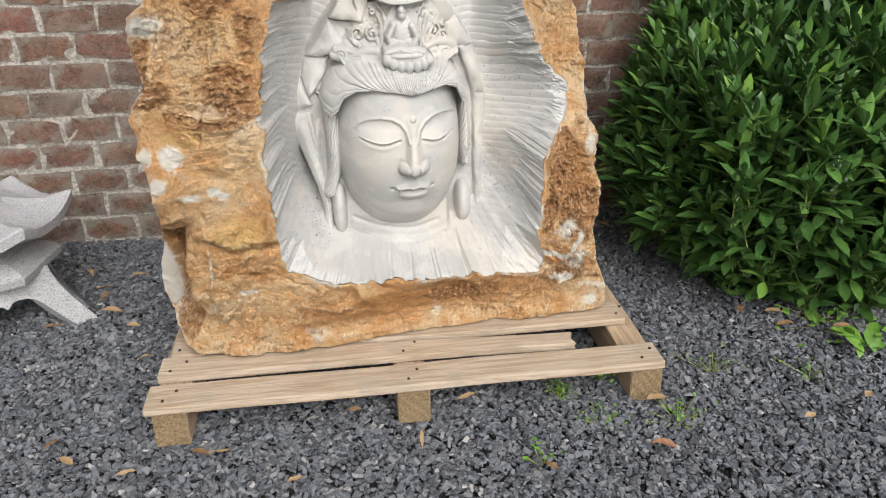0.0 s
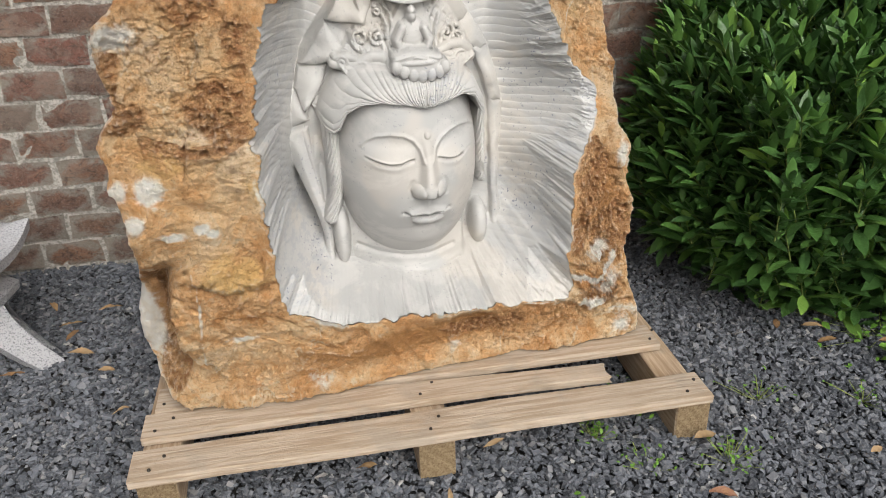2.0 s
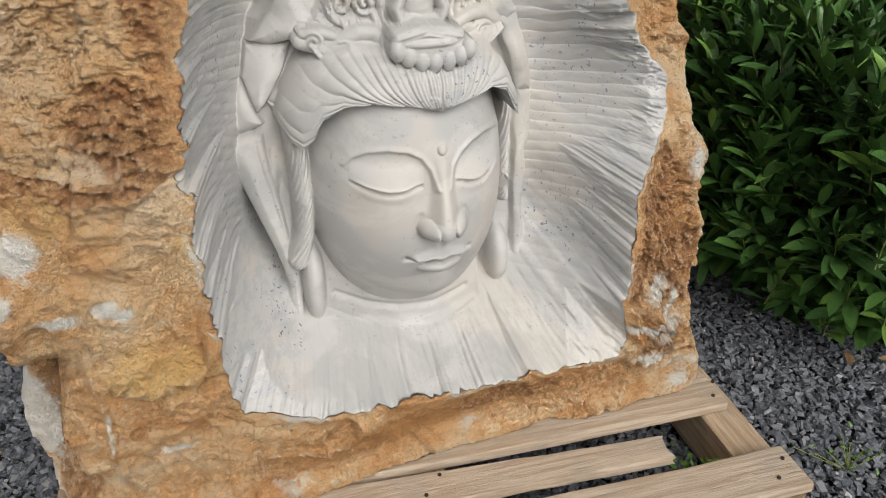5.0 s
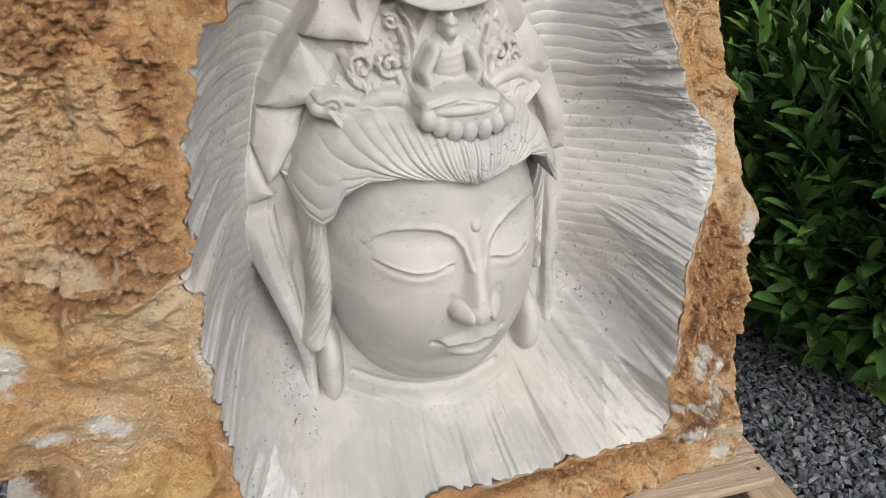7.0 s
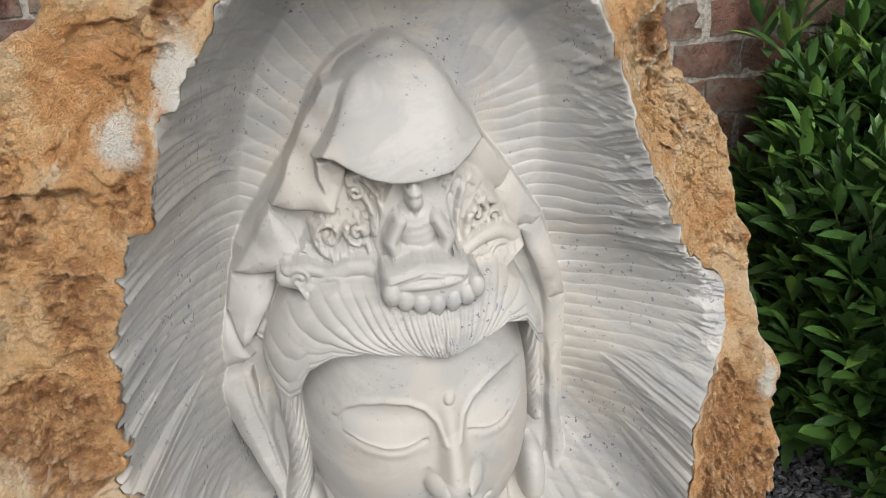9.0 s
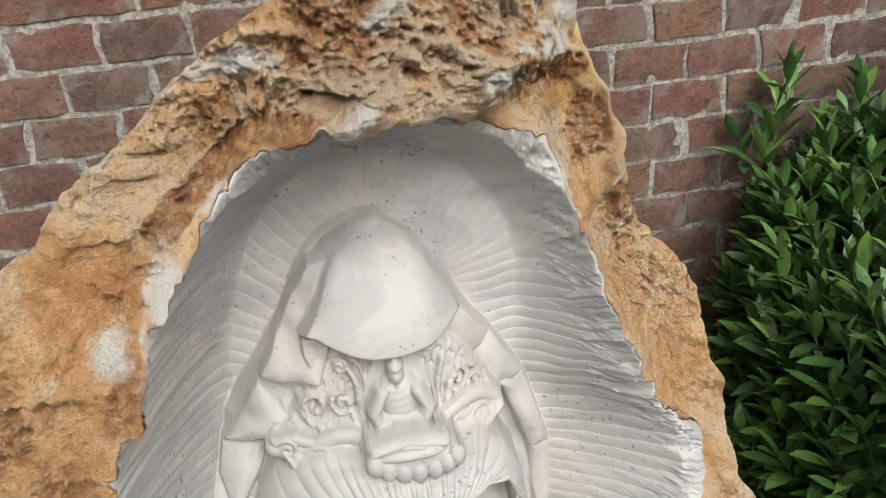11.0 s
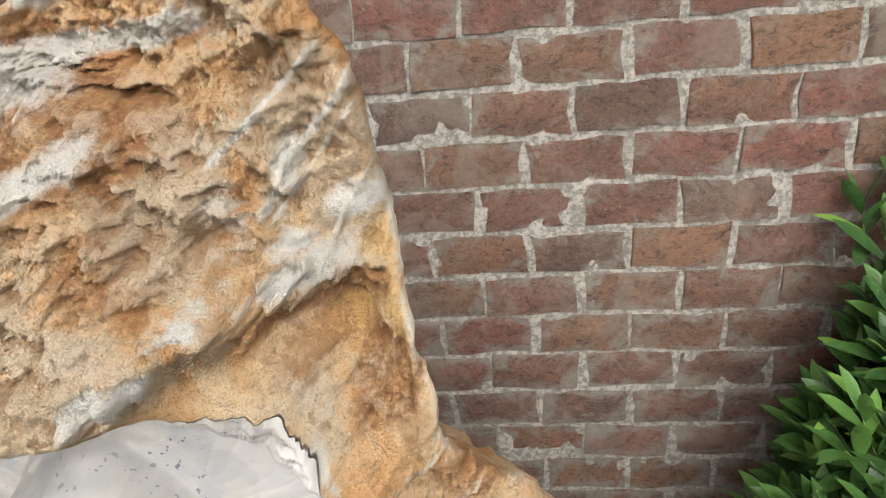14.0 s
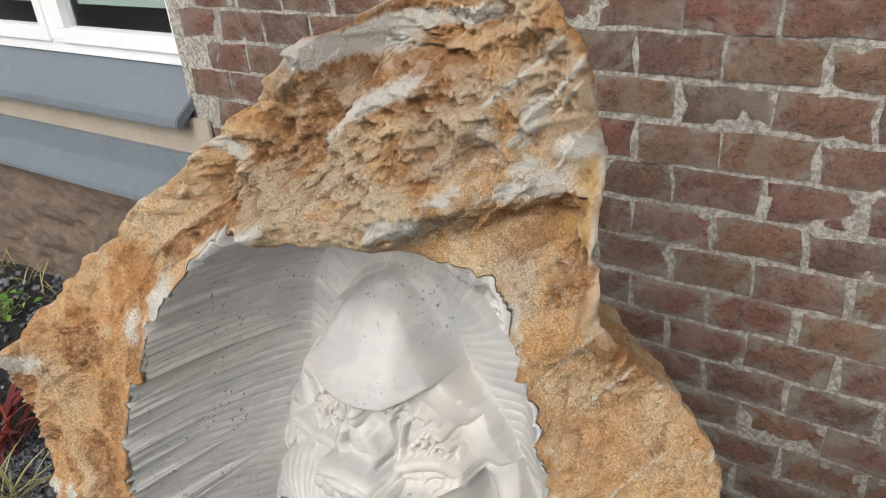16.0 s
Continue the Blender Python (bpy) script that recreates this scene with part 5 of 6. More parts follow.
    outside = smooth(0.0, -0.01, np.minimum(x - along(VEIL_L, z), along(VEIL_R, z) - x))
    on_hood = smooth(0.0, 0.01, z - along(HOOD, x)) * smooth(0.02, 0.03, x) * smooth(0.26, 0.25, x) * (z > 1.0)
    hair_band = smooth(0.79, 0.80, z) * smooth(0.89, 0.87, z) * np.exp(-((x - 0.19) / 0.06) ** 2) * 1.2
    left_low = bump2(x, z, -0.11, 0.50, 0.06, 0.14)
    weathered = np.clip(outside * (0.60 + 0.45 * smooth(0.13, 0.03, deep)) * (0.75 + 0.25 * vnoise(p2 * 8, 92)) + 0.5 * on_hood + hair_band + left_low + 0.5 * bump2(x, z, 0.36, 0.50, 0.06, 0.14), 0, 1.1) * (1 - 0.7 * smooth(0.42, 0.36, z))
    paint("weathered", weathered * smooth(0.0, 0.01, deep))
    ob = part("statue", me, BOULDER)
    tagged(ob, "veiled head carved in white marble from a raw ochre-brown boulder", "statue")
    return ob


build_statue()


# ---- pallet ----
def build_pallet():
    pallet = new("pallet")
    pallet.matrix_basis = pose(0.12, 1.665, 0, 0, 0, 0.3)
    tagged(pallet, "weathered softwood pallet with split boards on slate chippings", "pallet")
    w = 1.335
    for k, x in enumerate((-0.612, 0.0, 0.625)):
        bm = moved(box((0.085, 0.94, 0.104), 0.006, 2, 0.0015, 6, k), pose(x, 0.485 - 0.012, 0.046))
        beam = part("beam", bm, BEAM, pallet, "sawn softwood bearer beam")
        beam.data.materials.append(ENDS)
        for f in beam.data.polygons:
            if abs(f.normal.y) > 0.8:
                f.material_index = 1
    boards = ((0.045, 0.098, w, 0.0), (0.175, 0.088, w - 0.02, 0.0), (0.272, 0.095, w - 0.06, 0.0), (0.47, 0.10, w - 0.05, 0.0), (0.66, 0.10, w - 0.04, 0.0), (0.88, 0.10, w - 0.03, 0.0))
    for k, (y, d, length, shift) in enumerate(boards):
        bm = box((length, d, 0.022), 0.003, 2, 0.0, 40, k)
        r = random.Random(50 + k)
        for v in bm.verts:
            wave = noise.noise((v.co.x * 3 + k * 9, v.co.y * 8, 0)) * 0.004 + noise.noise((v.co.x * 14, k * 5.0, 1)) * 0.0016
            v.co.y += wave
            v.co.z += noise.noise((v.co.x * 2, k * 7.0, 3)) * 0.003
        if k == 1:   # the second board has split and broken off short of the right beam
            for v in bm.verts:
                v.co.x = -length / 2 + (v.co.x + length / 2) * (0.455 + length / 2) / length + (r.uniform(-0.012, 0.012) if v.co.x > length * 0.49 else 0)
                if v.co.y > 0:
                    v.co.y -= 0.034 * max(0.0, (v.co.x + 0.2) / 0.65)
                v.co.y -= 0.012 * max(0.0, v.co.x + 0.2)
        board = part("board", moved(bm, pose(shift, y, 0.1095 + (0.002 * k if k < 3 else 0.002))), BOARD, pallet)
        for x in (-0.612, 0.0, 0.625)[:2 if k == 1 else 3]:
            for dx, dy in ((-0.012, -0.022), (0.018, 0.018)):
                nb = bmesh.new()
                bmesh.ops.create_cone(nb, cap_ends=True, segments=10, radius1=0.0042, radius2=0.0036, depth=0.004)
                part("nail", moved(nb, pose(x + dx + r.uniform(-.006, .006), dy, 0.1125 - 0.0995 - 0.001)), NAIL, board).matrix_basis = pose(shift, y, 0.1095 + (0.002 * k if k < 3 else 0.002))
    return pallet


build_pallet()


# ---- granite lantern ----
def build_lantern():
    lantern = new("stone_lantern")
    lantern.matrix_basis = pose(-1.20, 2.42, 0, 0, 0, 22)
    tagged(lantern, "low grey granite garden lantern with an upturned roof and splayed legs", "stone lantern")

    def six(profile, name, lift=0.0, label="", sides=6, seed=0):
        """A turned form with six flat sides: (radius, height) from foot to top."""
        bm = bmesh.new()
        sub = 6
        rings = []
        for r, h in profile:
            ring = []
            for k in range(sides * sub):
                a = 2 * math.pi * k / (sides * sub)
                within = (k % sub) / sub
                c = math.cos(math.pi / sides) / math.cos((within - 0.5) * 2 * math.pi / sides)
                up = lift * (r / profile[0][0]) ** 3 * abs(2 * within - 1) ** 2.5
                wob = noise.noise((math.cos(a) * r * 30, math.sin(a) * r * 30, h * 30 + seed)) * 0.0025
                ring.append(bm.verts.new(((r * c + wob) * math.cos(a), (r * c + wob) * math.sin(a), h + up + wob)))
            rings.append(ring)
        for a, b in zip(rings[:-1], rings[1:]):
            for k in range(len(a)):
                bm.faces.new((a[k], a[(k + 1) % len(a)], b[(k + 1) % len(a)], b[k]))
        bm.faces.new(rings[0][::-1])
        bm.faces.new(rings[-1])
        return part(name, bm, GRANITE, lantern, label)

    six([(0.296, 0.312), (0.312, 0.315), (0.317, 0.346), (0.306, 0.352), (0.24, 0.358), (0.18, 0.374), (0.13, 0.396), (0.10, 0.410)], "roof", 0.032)
    six([(0.115, 0.402), (0.118, 0.412), (0.10, 0.432), (0.07, 0.446), (0.03, 0.452)], "cap", 0, "rounded cap stone", 12)
    six([(0.165, 0.236), (0.168, 0.242), (0.150, 0.248), (0.150, 0.316), (0.146, 0.322)], "light_chamber")
    six([(0.225, 0.176), (0.244, 0.181), (0.250, 0.206), (0.238, 0.212), (0.230, 0.218), (0.205, 0.230), (0.175, 0.240)], "platform", 0, "chipped hexagonal platform")
    # splayed base: four flared sides with a cusped arch cut into each
    for k in range(4):
        bm = bmesh.new()
        cols, rows = 22, 8
        outer, inner = [], []
        for i in range(cols + 1):
            u = -1 + 2 * i / cols
            w = min(1.0, abs(u) / 0.66)
            foot = -0.006 if abs(u) > 0.66 else 0.118 * (1 - w ** 5) ** 0.6 - 0.016 * math.exp(-(u / 0.07) ** 2)
            oc, ic = [], []
            for j in range(rows + 1):
                h = 0.190 + (foot - 0.190) * j / rows
                flare = (1 - max(h, 0) / 0.190)
                r = 0.165 + 0.085 * flare ** 1.4
                half = (0.150 + 0.085 * flare ** 1.6)
                oc.append(bm.verts.new((r, u * half, h)))
                ic.append(bm.verts.new((r - 0.050, u * (half - 0.030), h)))
            outer.append(oc), inner.append(ic)
        for i in range(cols):
            for j in range(rows):
                bm.faces.new((outer[i][j], outer[i][j + 1], outer[i + 1][j + 1], outer[i + 1][j]))
                bm.faces.new((inner[i][j], inner[i + 1][j], inner[i + 1][j + 1], inner[i][j + 1]))
            bm.faces.new((outer[i][rows], inner[i][rows], inner[i + 1][rows], outer[i + 1][rows]))
            bm.faces.new((outer[i][0], outer[i + 1][0], inner[i + 1][0], inner[i][0]))
        bmesh.ops.recalc_face_normals(bm, faces=bm.faces)
        part("base_side", moved(bm, pose(0, 0, 0, 0, 0, 90 * k + 18)), GRANITE, lantern)


build_lantern()


# ---- leaves and shrub ----
def leaf_shape(length, width, fold, bend, cross=4):
    """One lance-shaped leaf along +x, folded along its midrib: points and triangles."""
    qs = np.linspace(0, 1, cross + 1)
    half = width / 2 * np.sin(np.pi * np.clip(qs, 0, 1) ** 1.15) ** 0.75
    half[0], half[-1] = width * 0.04, 0.0005
    zc = -bend * length * qs ** 2
    rows = []
    for q, h, zz in zip(qs, half, zc):
        rows += [(q * length, -h, zz + fold * h), (q * length, 0, zz), (q * length, h, zz + fold * h)]
    f = []
    for k in range(cross):
        a = 3 * k
        f += [(a, a + 1, a + 4, a + 3), (a + 1, a + 2, a + 5, a + 4)]
    return np.array(rows), np.array(f)


def turn_to(way, roll):
    """Rotation matrices (n, 3, 3) that lay +x along way, with the leaf's top turned by roll about it."""
    x = way / np.linalg.norm(way, axis=1, keepdims=True)
    up = np.where(np.abs(x[:, 2:3]) > 0.97, np.array([[0, 1.0, 0]]), np.array([[0, 0, 1.0]]))
    y = np.cross(up, x)
    y /= np.linalg.norm(y, axis=1, keepdims=True)
    z = np.cross(x, y)
    c, s = np.cos(roll)[:, None], np.sin(roll)[:, None]
    return np.stack([x, y * c + z * s, z * c - y * s], 2)


def shrub_inside(p):
    """Below 1 inside the shrub's outline."""
    slim = 0.70 + 0.30 * smooth(0.02, 0.48, p[:, 2])
    a = (np.abs((p[:, 0] - 1.62) / 0.74 / slim) ** 2.6 + np.abs((p[:, 1] - 2.40) / 0.62 / slim) ** 2.8 + np.abs((p[:, 2] - 0.42) / 0.52) ** 2.6)
    b = (((p[:, 0] - 1.50) / 0.46) ** 2 + ((p[:, 1] - 2.70) / 0.30) ** 2 + ((p[:, 2] - 0.70) / 0.36) ** 2)
    c = (((p[:, 0] - 2.00) / 0.50) ** 2 + ((p[:, 1] - 2.45) / 0.50) ** 2 + ((p[:, 2] - 0.75) / 0.42) ** 2)
    return np.minimum(a, np.minimum(b, c)) * (1 + 0.22 * fbm(p, 0.30, 2, 90))


def build_shrub():
    shrub = new("laurel_shrub")
    shrub.matrix_basis = pose(1.6, 2.45, 0)
    tagged(shrub, "dense evergreen laurel shrub with glossy lance-shaped leaves against the wall", "shrub")
    origin = np.array([1.6, 2.45, 0])
    r = np.random.default_rng(12)
    p = r.uniform((0.8, 1.7, 0.04), (2.5, 2.97, 1.35), (60000, 3))
    d = shrub_inside(p)
    shell = p[(d < 1.0) & (d > 0.62)]
    core = p[(d <= 0.62)]
    # thin the tips out so that they keep a hand's width apart
    kept = []
    cells = {}
    for q in shell:
        key = tuple((q // 0.088).astype(int))
        if key in cells:
            continue
        cells[key] = 1
        kept.append(q)
    tips = np.array(kept + [(1.27, 2.92, 1.13), (1.23, 2.90, 1.05), (1.15, 2.95, 0.97), (1.20, 2.90, 0.94), (1.33, 2.88, 1.00), (1.55, 2.85, 1.20), (1.60, 2.80, 1.12), (1.45, 2.90, 1.08), (1.72, 2.75, 1.22), (1.50, 2.70, 1.06), (1.85, 2.7, 1.2), (1.38, 2.75, 0.98)])
    centre = np.array([1.62, 2.45, 0.25])
    out = tips - centre
    out /= np.linalg.norm(out, axis=1, keepdims=True)
    grow = out * np.array([0.65, 0.65, 0.3]) + np.array([0, 0, 0.95]) + r.normal(0, 0.22, tips.shape)
    grow /= np.linalg.norm(grow, axis=1, keepdims=True)
    # whorls of leaves round every tip
    base, ways, rolls, lens, shoots = [], [], [], [], []
    for tip, g in zip(tips, grow):
        a = np.cross(g, (0.3, 0.2, 1.0))
        a /= np.linalg.norm(a)
        b = np.cross(g, a)
        n = r.integers(9, 15)
        shoot = r.uniform(0.09, 0.17)
        shoots.append((tip - g * shoot, tip))
        start = r.uniform(0, 6.28)
        for k in range(n):
            ang = start + k * 2.4
            lift = 0.50 + 0.85 * (k / n) + r.normal(0, 0.14)
            side = a * math.cos(ang) + b * math.sin(ang)
            w = side * math.cos(lift) + g * math.sin(lift) + np.array([0, 0, 0.04])
            base.append(tip - g * shoot * (1 - k / n))
            ways.append(w)
            rolls.append(r.normal(0, 0.25))
            lens.append((1.0 - 0.45 * (k / n) ** 2) * r.uniform(0.8, 1.2))
    sel = core[r.choice(len(core), 2600, replace=False)]
    base += list(sel)
    ways += list(r.normal(0, 1, (len(sel), 3)) + np.array([0, -0.3, 0.2]))
    rolls += list(r.normal(0, 0.6, len(sel)))
    lens += list(r.uniform(0.8, 1.2, len(sel)))
    base, ways, rolls, lens = np.array(base), np.array(ways), np.array(rolls), np.array(lens)
    keep = (base[:, 1] + 0.1 * ways[:, 1] < 2.985) & (base[:, 2] + 0.1 * ways[:, 2] > 0.02)
    base, ways, rolls, lens = base[keep], ways[keep], rolls[keep], lens[keep]
    shapes = [leaf_shape(0.112, 0.0325, f, bnd, 5) for f, bnd in ((0.34, 0.08), (0.26, 0.18), (0.42, 0.0), (0.22, 0.28))]
    kind = r.integers(0, 4, len(base))
    rot = turn_to(ways, rolls)
    # the leaves nearest to the path are parts of their own
    near = np.argsort(base[:, 0] * 0.9 + base[:, 1])[:280]
    single = np.zeros(len(base), bool)
    single[near] = True
    pieces = []
    for k, (v, f) in enumerate(shapes):
        at = np.where((kind == k) & ~single)[0]
        pts = np.einsum("nij,vj->nvi", rot[at], v) * lens[at][:, None, None] + base[at][:, None] - origin
        faces = f[None] + (np.arange(len(at)) * len(v))[:, None, None]
        pieces.append((pts.reshape(-1, 3), faces.reshape(-1, 4)))
    crown = part("crown", joined_mesh("crown", pieces, True), LEAF, shrub)
    tagged(crown, kind="stuff")
    data = [mesh_from("leaf", v, f, True) for v, f in shapes]
    for me in data:
        me.materials.append(LEAF)
    for i in near:
        ob = part("leaf", data[kind[i]], None, shrub)
        m = Matrix.Translation(Vector(base[i] - origin)) @ Matrix(rot[i].tolist()).to_4x4() @ Matrix.Scale(float(lens[i]), 4)
        ob.matrix_basis = m
    # green shoots inside the whorls
    sv, sf = [], []
    for low, high in shoots:
        at = len(sv)
        for c, rad in ((low - origin, 0.0028), (high - origin, 0.0012)):
            sv += [(c[0] + rad * math.cos(a), c[1] + rad * math.sin(a), c[2]) for a in (0, 2.09, 4.19)]
        sf += [(at + i, at + (i + 1) % 3, at + 3 + (i + 1) % 3, at + 3 + i) for i in range(3)]
    tagged(part("shoot", mesh_from("shoot", sv, sf, True), TWIG, shrub), kind="stuff")
    # stems from the ground to some of the tips
    for k in range(0, len(tips), max(1, len(tips) // 110)):
        foot = np.array([1.6 + r.normal(0, 0.13), 2.5 + r.normal(0, 0.1), -0.02])
        end = tips[k]
        bend = foot * 0.45 + end * 0.55 + np.array([0, 0, -0.08])
        vs, fs = [], []
        for j, q in enumerate(np.linspace(0, 1, 7)):
            c = foot * (1 - q) ** 2 + 2 * bend * q * (1 - q) + end * q * q - origin
            rad = 0.009 * (1 - q) + 0.0024
            vs += [(c[0] + rad * math.cos(a), c[1] + rad * math.sin(a), c[2]) for a in (0, 1.57, 3.14, 4.71)]
            if j:
                fs += [(j * 4 - 4 + i, j * 4 - 4 + (i + 1) % 4, j * 4 + (i + 1) % 4, j * 4 + i) for i in range(4)]
        part("stem", mesh_from("stem", vs, fs, True), TWIG, shrub)


build_shrub()

DRY = leaf_material("dry_leaf", ((0, (0.16, 0.085, 0.04)), (0.4, (0.27, 0.165, 0.075)), (0.75, (0.38, 0.27, 0.15)), (1.0, (0.24, 0.09, 0.055))), 0.7)


def fallen(x, y, length, width, angle, curl, seed):
    v, f = leaf_shape(length * 0.7, width * 0.7, 0.4, curl * 0.5, 6)
    r = np.random.default_rng(seed)
    v[:, 2] += r.normal(0, 0.0015, len(v)) + 0.006 * (1 - (v[:, 0] / length * 2 - 1) ** 2) * (1 if seed % 2 else -0.3)
    ob = part("fallen_leaf", mesh_from("fallen_leaf", v, f, True), DRY)
    ob.matrix_basis = pose(x, y, 0.030, r.uniform(-14, 14), r.uniform(-8, 8), angle)
    return tagged(ob, "dry brown fallen leaf lying on the slate chippings", "leaf", "fallen leaves")


FALLEN = ((0.235, 1.705, 0.085, 0.022, 20, 0.2), (-0.065, 1.70, 0.07, 0.03, -15, -0.2), (0.73, 1.63, 0.09, 0.04, 10, 0.3), (0.125, 1.52, 0.10, 0.016, 85, 0.1), (-0.735, 2.25, 0.06, 0.03, 5, 0.2),
          (-0.44, 1.60, 0.10, 0.025, -35, 0.1), (-0.40, 1.585, 0.09, 0.018, 15, 0.1), (-0.66, 2.03, 0.07, 0.03, 30, 0.2), (-0.90, 2.52, 0.10, 0.03, 40, 0.2), (-0.80, 2.60, 0.10, 0.028, 20, 0.2), (-0.86, 2.43, 0.09, 0.03, 70, 0.2),
          (-0.84, 2.36, 0.11, 0.035, -10, 0.2), (-1.0, 2.28, 0.09, 0.02, 5, 0.1), (-0.93, 2.62, 0.09, 0.03, 120, 0.2), (-0.75, 1.62, 0.06, 0.03, -30, 0.2), (-0.60, 1.53, 0.07, 0.02, 15, 0.1), (-0.80, 1.66, 0.08, 0.02, 65, 0.1),
          (0.68, 1.46, 0.09, 0.04, -20, 0.3), (1.25, 1.93, 0.10, 0.035, 10, 0.2), (1.42, 1.90, 0.08, 0.035, -20, 0.2), (1.18, 2.02, 0.08, 0.03, 60, 0.2), (1.32, 2.0, 0.09, 0.03, 150, 0.2), (1.30, 1.55, 0.06, 0.03, 40, 0.2),
          (1.55, 1.72, 0.07, 0.03, 80, 0.2), (1.10, 1.50, 0.05, 0.025, 10, 0.2), (0.40, 1.43, 0.07, 0.025, -50, 0.2), (-0.2, 1.45, 0.06, 0.02, 25, 0.2), (0.9, 2.72, 0.09, 0.03, 30, 0.2), (0.96, 2.80, 0.09, 0.03, -40, 0.2), (0.88, 2.86, 0.08, 0.03, 75, 0.2))
for k, row in enumerate(FALLEN):
    fallen(*row, 300 + k)

WEED = leaf_material("weed_leaf", ((0, (0.07, 0.16, 0.02)), (0.5, (0.11, 0.24, 0.03)), (1.0, (0.16, 0.30, 0.05))), 0.5)


def weed(name, x, y, spread, count, size, tall, label, seed):
    """A small plant: short stalks with rounded leaves, in one tuft."""
    r = np.random.default_rng(seed)
    plant = new(name)
    plant.matrix_basis = pose(x, y, 0.0)
    tagged(plant, label, "weed", "weeds in the gravel")
    v, f = leaf_shape(size, size * 0.55, 0.25, 0.25, 4)
    base = np.stack([r.normal(0, spread, count), r.normal(0, spread, count), r.uniform(0.012, tall, count)], 1)
    ways = np.stack([r.normal(0, 1, count), r.normal(0, 1, count), r.uniform(0.1, 1.0, count)], 1)
    rot = turn_to(ways, r.normal(0, 0.3, count))
    pts = np.einsum("nij,vj->nvi", rot, v) * r.uniform(0.6, 1.2, count)[:, None, None] + base[:, None]
    faces = f[None] + (np.arange(count) * len(v))[:, None, None]
    tagged(part("foliage", mesh_from("foliage", pts.reshape(-1, 3), faces.reshape(-1, 4), True), WEED, plant), kind="stuff")
    sv, sf = [], []
    for k in range(0, count, 2):
        b, at = base[k], len(sv)
        for q in (0, 1):
            c = b * (q, q, 1 if q else 0) + (0, 0, 0 if q else -0.02)
            sv += [(c[0] + 0.0012 * math.cos(a), c[1] + 0.0012 * math.sin(a), c[2]) for a in (0, 2.09, 4.19)]
        sf += [(at + i, at + (i + 1) % 3, at + 3 + (i + 1) % 3, at + 3 + i) for i in range(3)]
    tagged(part("stalk", mesh_from("stalk", sv, sf), TWIG, plant), kind="stuff")


weed("weed", 0.66, 1.80, 0.030, 130, 0.016, 0.06, "small fresh green weed growing beside a pallet beam", 1)
weed("weed", 0.52, 1.72, 0.020, 40, 0.013, 0.03, "thin low green weed between slate chippings", 2)
weed("weed", 0.80, 1.58, 0.035, 50, 0.012, 0.03, "thin low green weed between slate chippings", 3)
weed("weed", 0.60, 1.60, 0.03, 30, 0.012, 0.025, "thin low green weed between slate chippings", 4)
weed("weed", 1.46, 1.81, 0.035, 14, 0.07, 0.05, "young pale-green broad-leaved weed in the chippings", 5)
weed("weed", 0.99, 1.78, 0.04, 26, 0.012, 0.03, "thin low green weed between slate chippings", 6)
weed("weed", 1.25, 1.72, 0.04, 26, 0.014, 0.03, "thin low green weed between slate chippings", 7)
weed("weed", 1.50, 1.98, 0.10, 60, 0.03, 0.04, "ragged green weeds at the foot of the shrub", 8)
weed("weed", 0.41, 1.47, 0.02, 14, 0.02, 0.03, "thin low green weed between slate chippings", 9)

RED = leaf_material("red_blade", ((0, (0.10, 0.012, 0.012)), (0.5, (0.20, 0.025, 0.020)), (1.0, (0.27, 0.07, 0.04))), 0.45)
STRAW = leaf_material("straw_blade", ((0, (0.16, 0.15, 0.05)), (0.5, (0.27, 0.25, 0.10)), (1.0, (0.36, 0.30, 0.14))), 0.6)


def grass_tuft(name, x, y, count, length, width, spread, mat, label, category, seed):
    """A tuft of arching blades from one foot."""
    r = np.random.default_rng(seed)
    plant = new(name)
    plant.matrix_basis = pose(x, y, 0.0)
    tagged(plant, label, category)
    for k in range(count):
        size = length * r.uniform(0.6, 1.1)
        v, f = leaf_shape(size, width * r.uniform(0.7, 1.2), 0.3, r.uniform(0.15, 0.6), 7)
        a, lift = r.uniform(0, 6.28), r.uniform(0.6, 1.4)
        way = np.array([[math.cos(a) * math.cos(lift), math.sin(a) * math.cos(lift), math.sin(lift)]])
        blade = part("blade", mesh_from("blade", v @ turn_to(way, np.array([0.0]))[0].T + np.array([r.normal(0, spread), r.normal(0, spread), -0.01]), f, True), mat, plant)


grass_tuft("red_grass", -1.72, 2.08, 46, 0.46, 0.022, 0.035, RED, "tuft of dark red strap-leaved grass beside the lantern", "grass", 21)
grass_tuft("straw_grass", -1.44, 1.98, 40, 0.26, 0.008, 0.04, STRAW, "tuft of yellowed thin grass in the slate chippings", "grass", 22)
weed("weed", -2.62, 2.58, 0.06, 60, 0.04, 0.10, "low green broad-leaved weed near the plinth", 10)
for k in range(5):
    grass_tuft("plinth_grass", -3.3 + k * 0.22, 2.84, 14, 0.12, 0.006, 0.05, STRAW, "sparse yellow-green grass at the foot of the plinth", "grass", 30 + k)

# ---- window, sill and ledges beside the boulder ----
GLASS, gnt, gb = material("window_glass")
gb.inputs["Base Color"].default_value = (0.9, 0.93, 0.92, 1)
gb.inputs["Roughness"].default_value, gb.inputs["Transmission Weight"].default_value = 0.02, 1.0
BLIND = plain_material("grey_green_blind", (0.34, 0.42, 0.38), 0.6, 12, 0.001, 0.06)
DARK = plain_material("unlit_room_black", (0.03, 0.03, 0.03), 0.8, 8, 0.001)


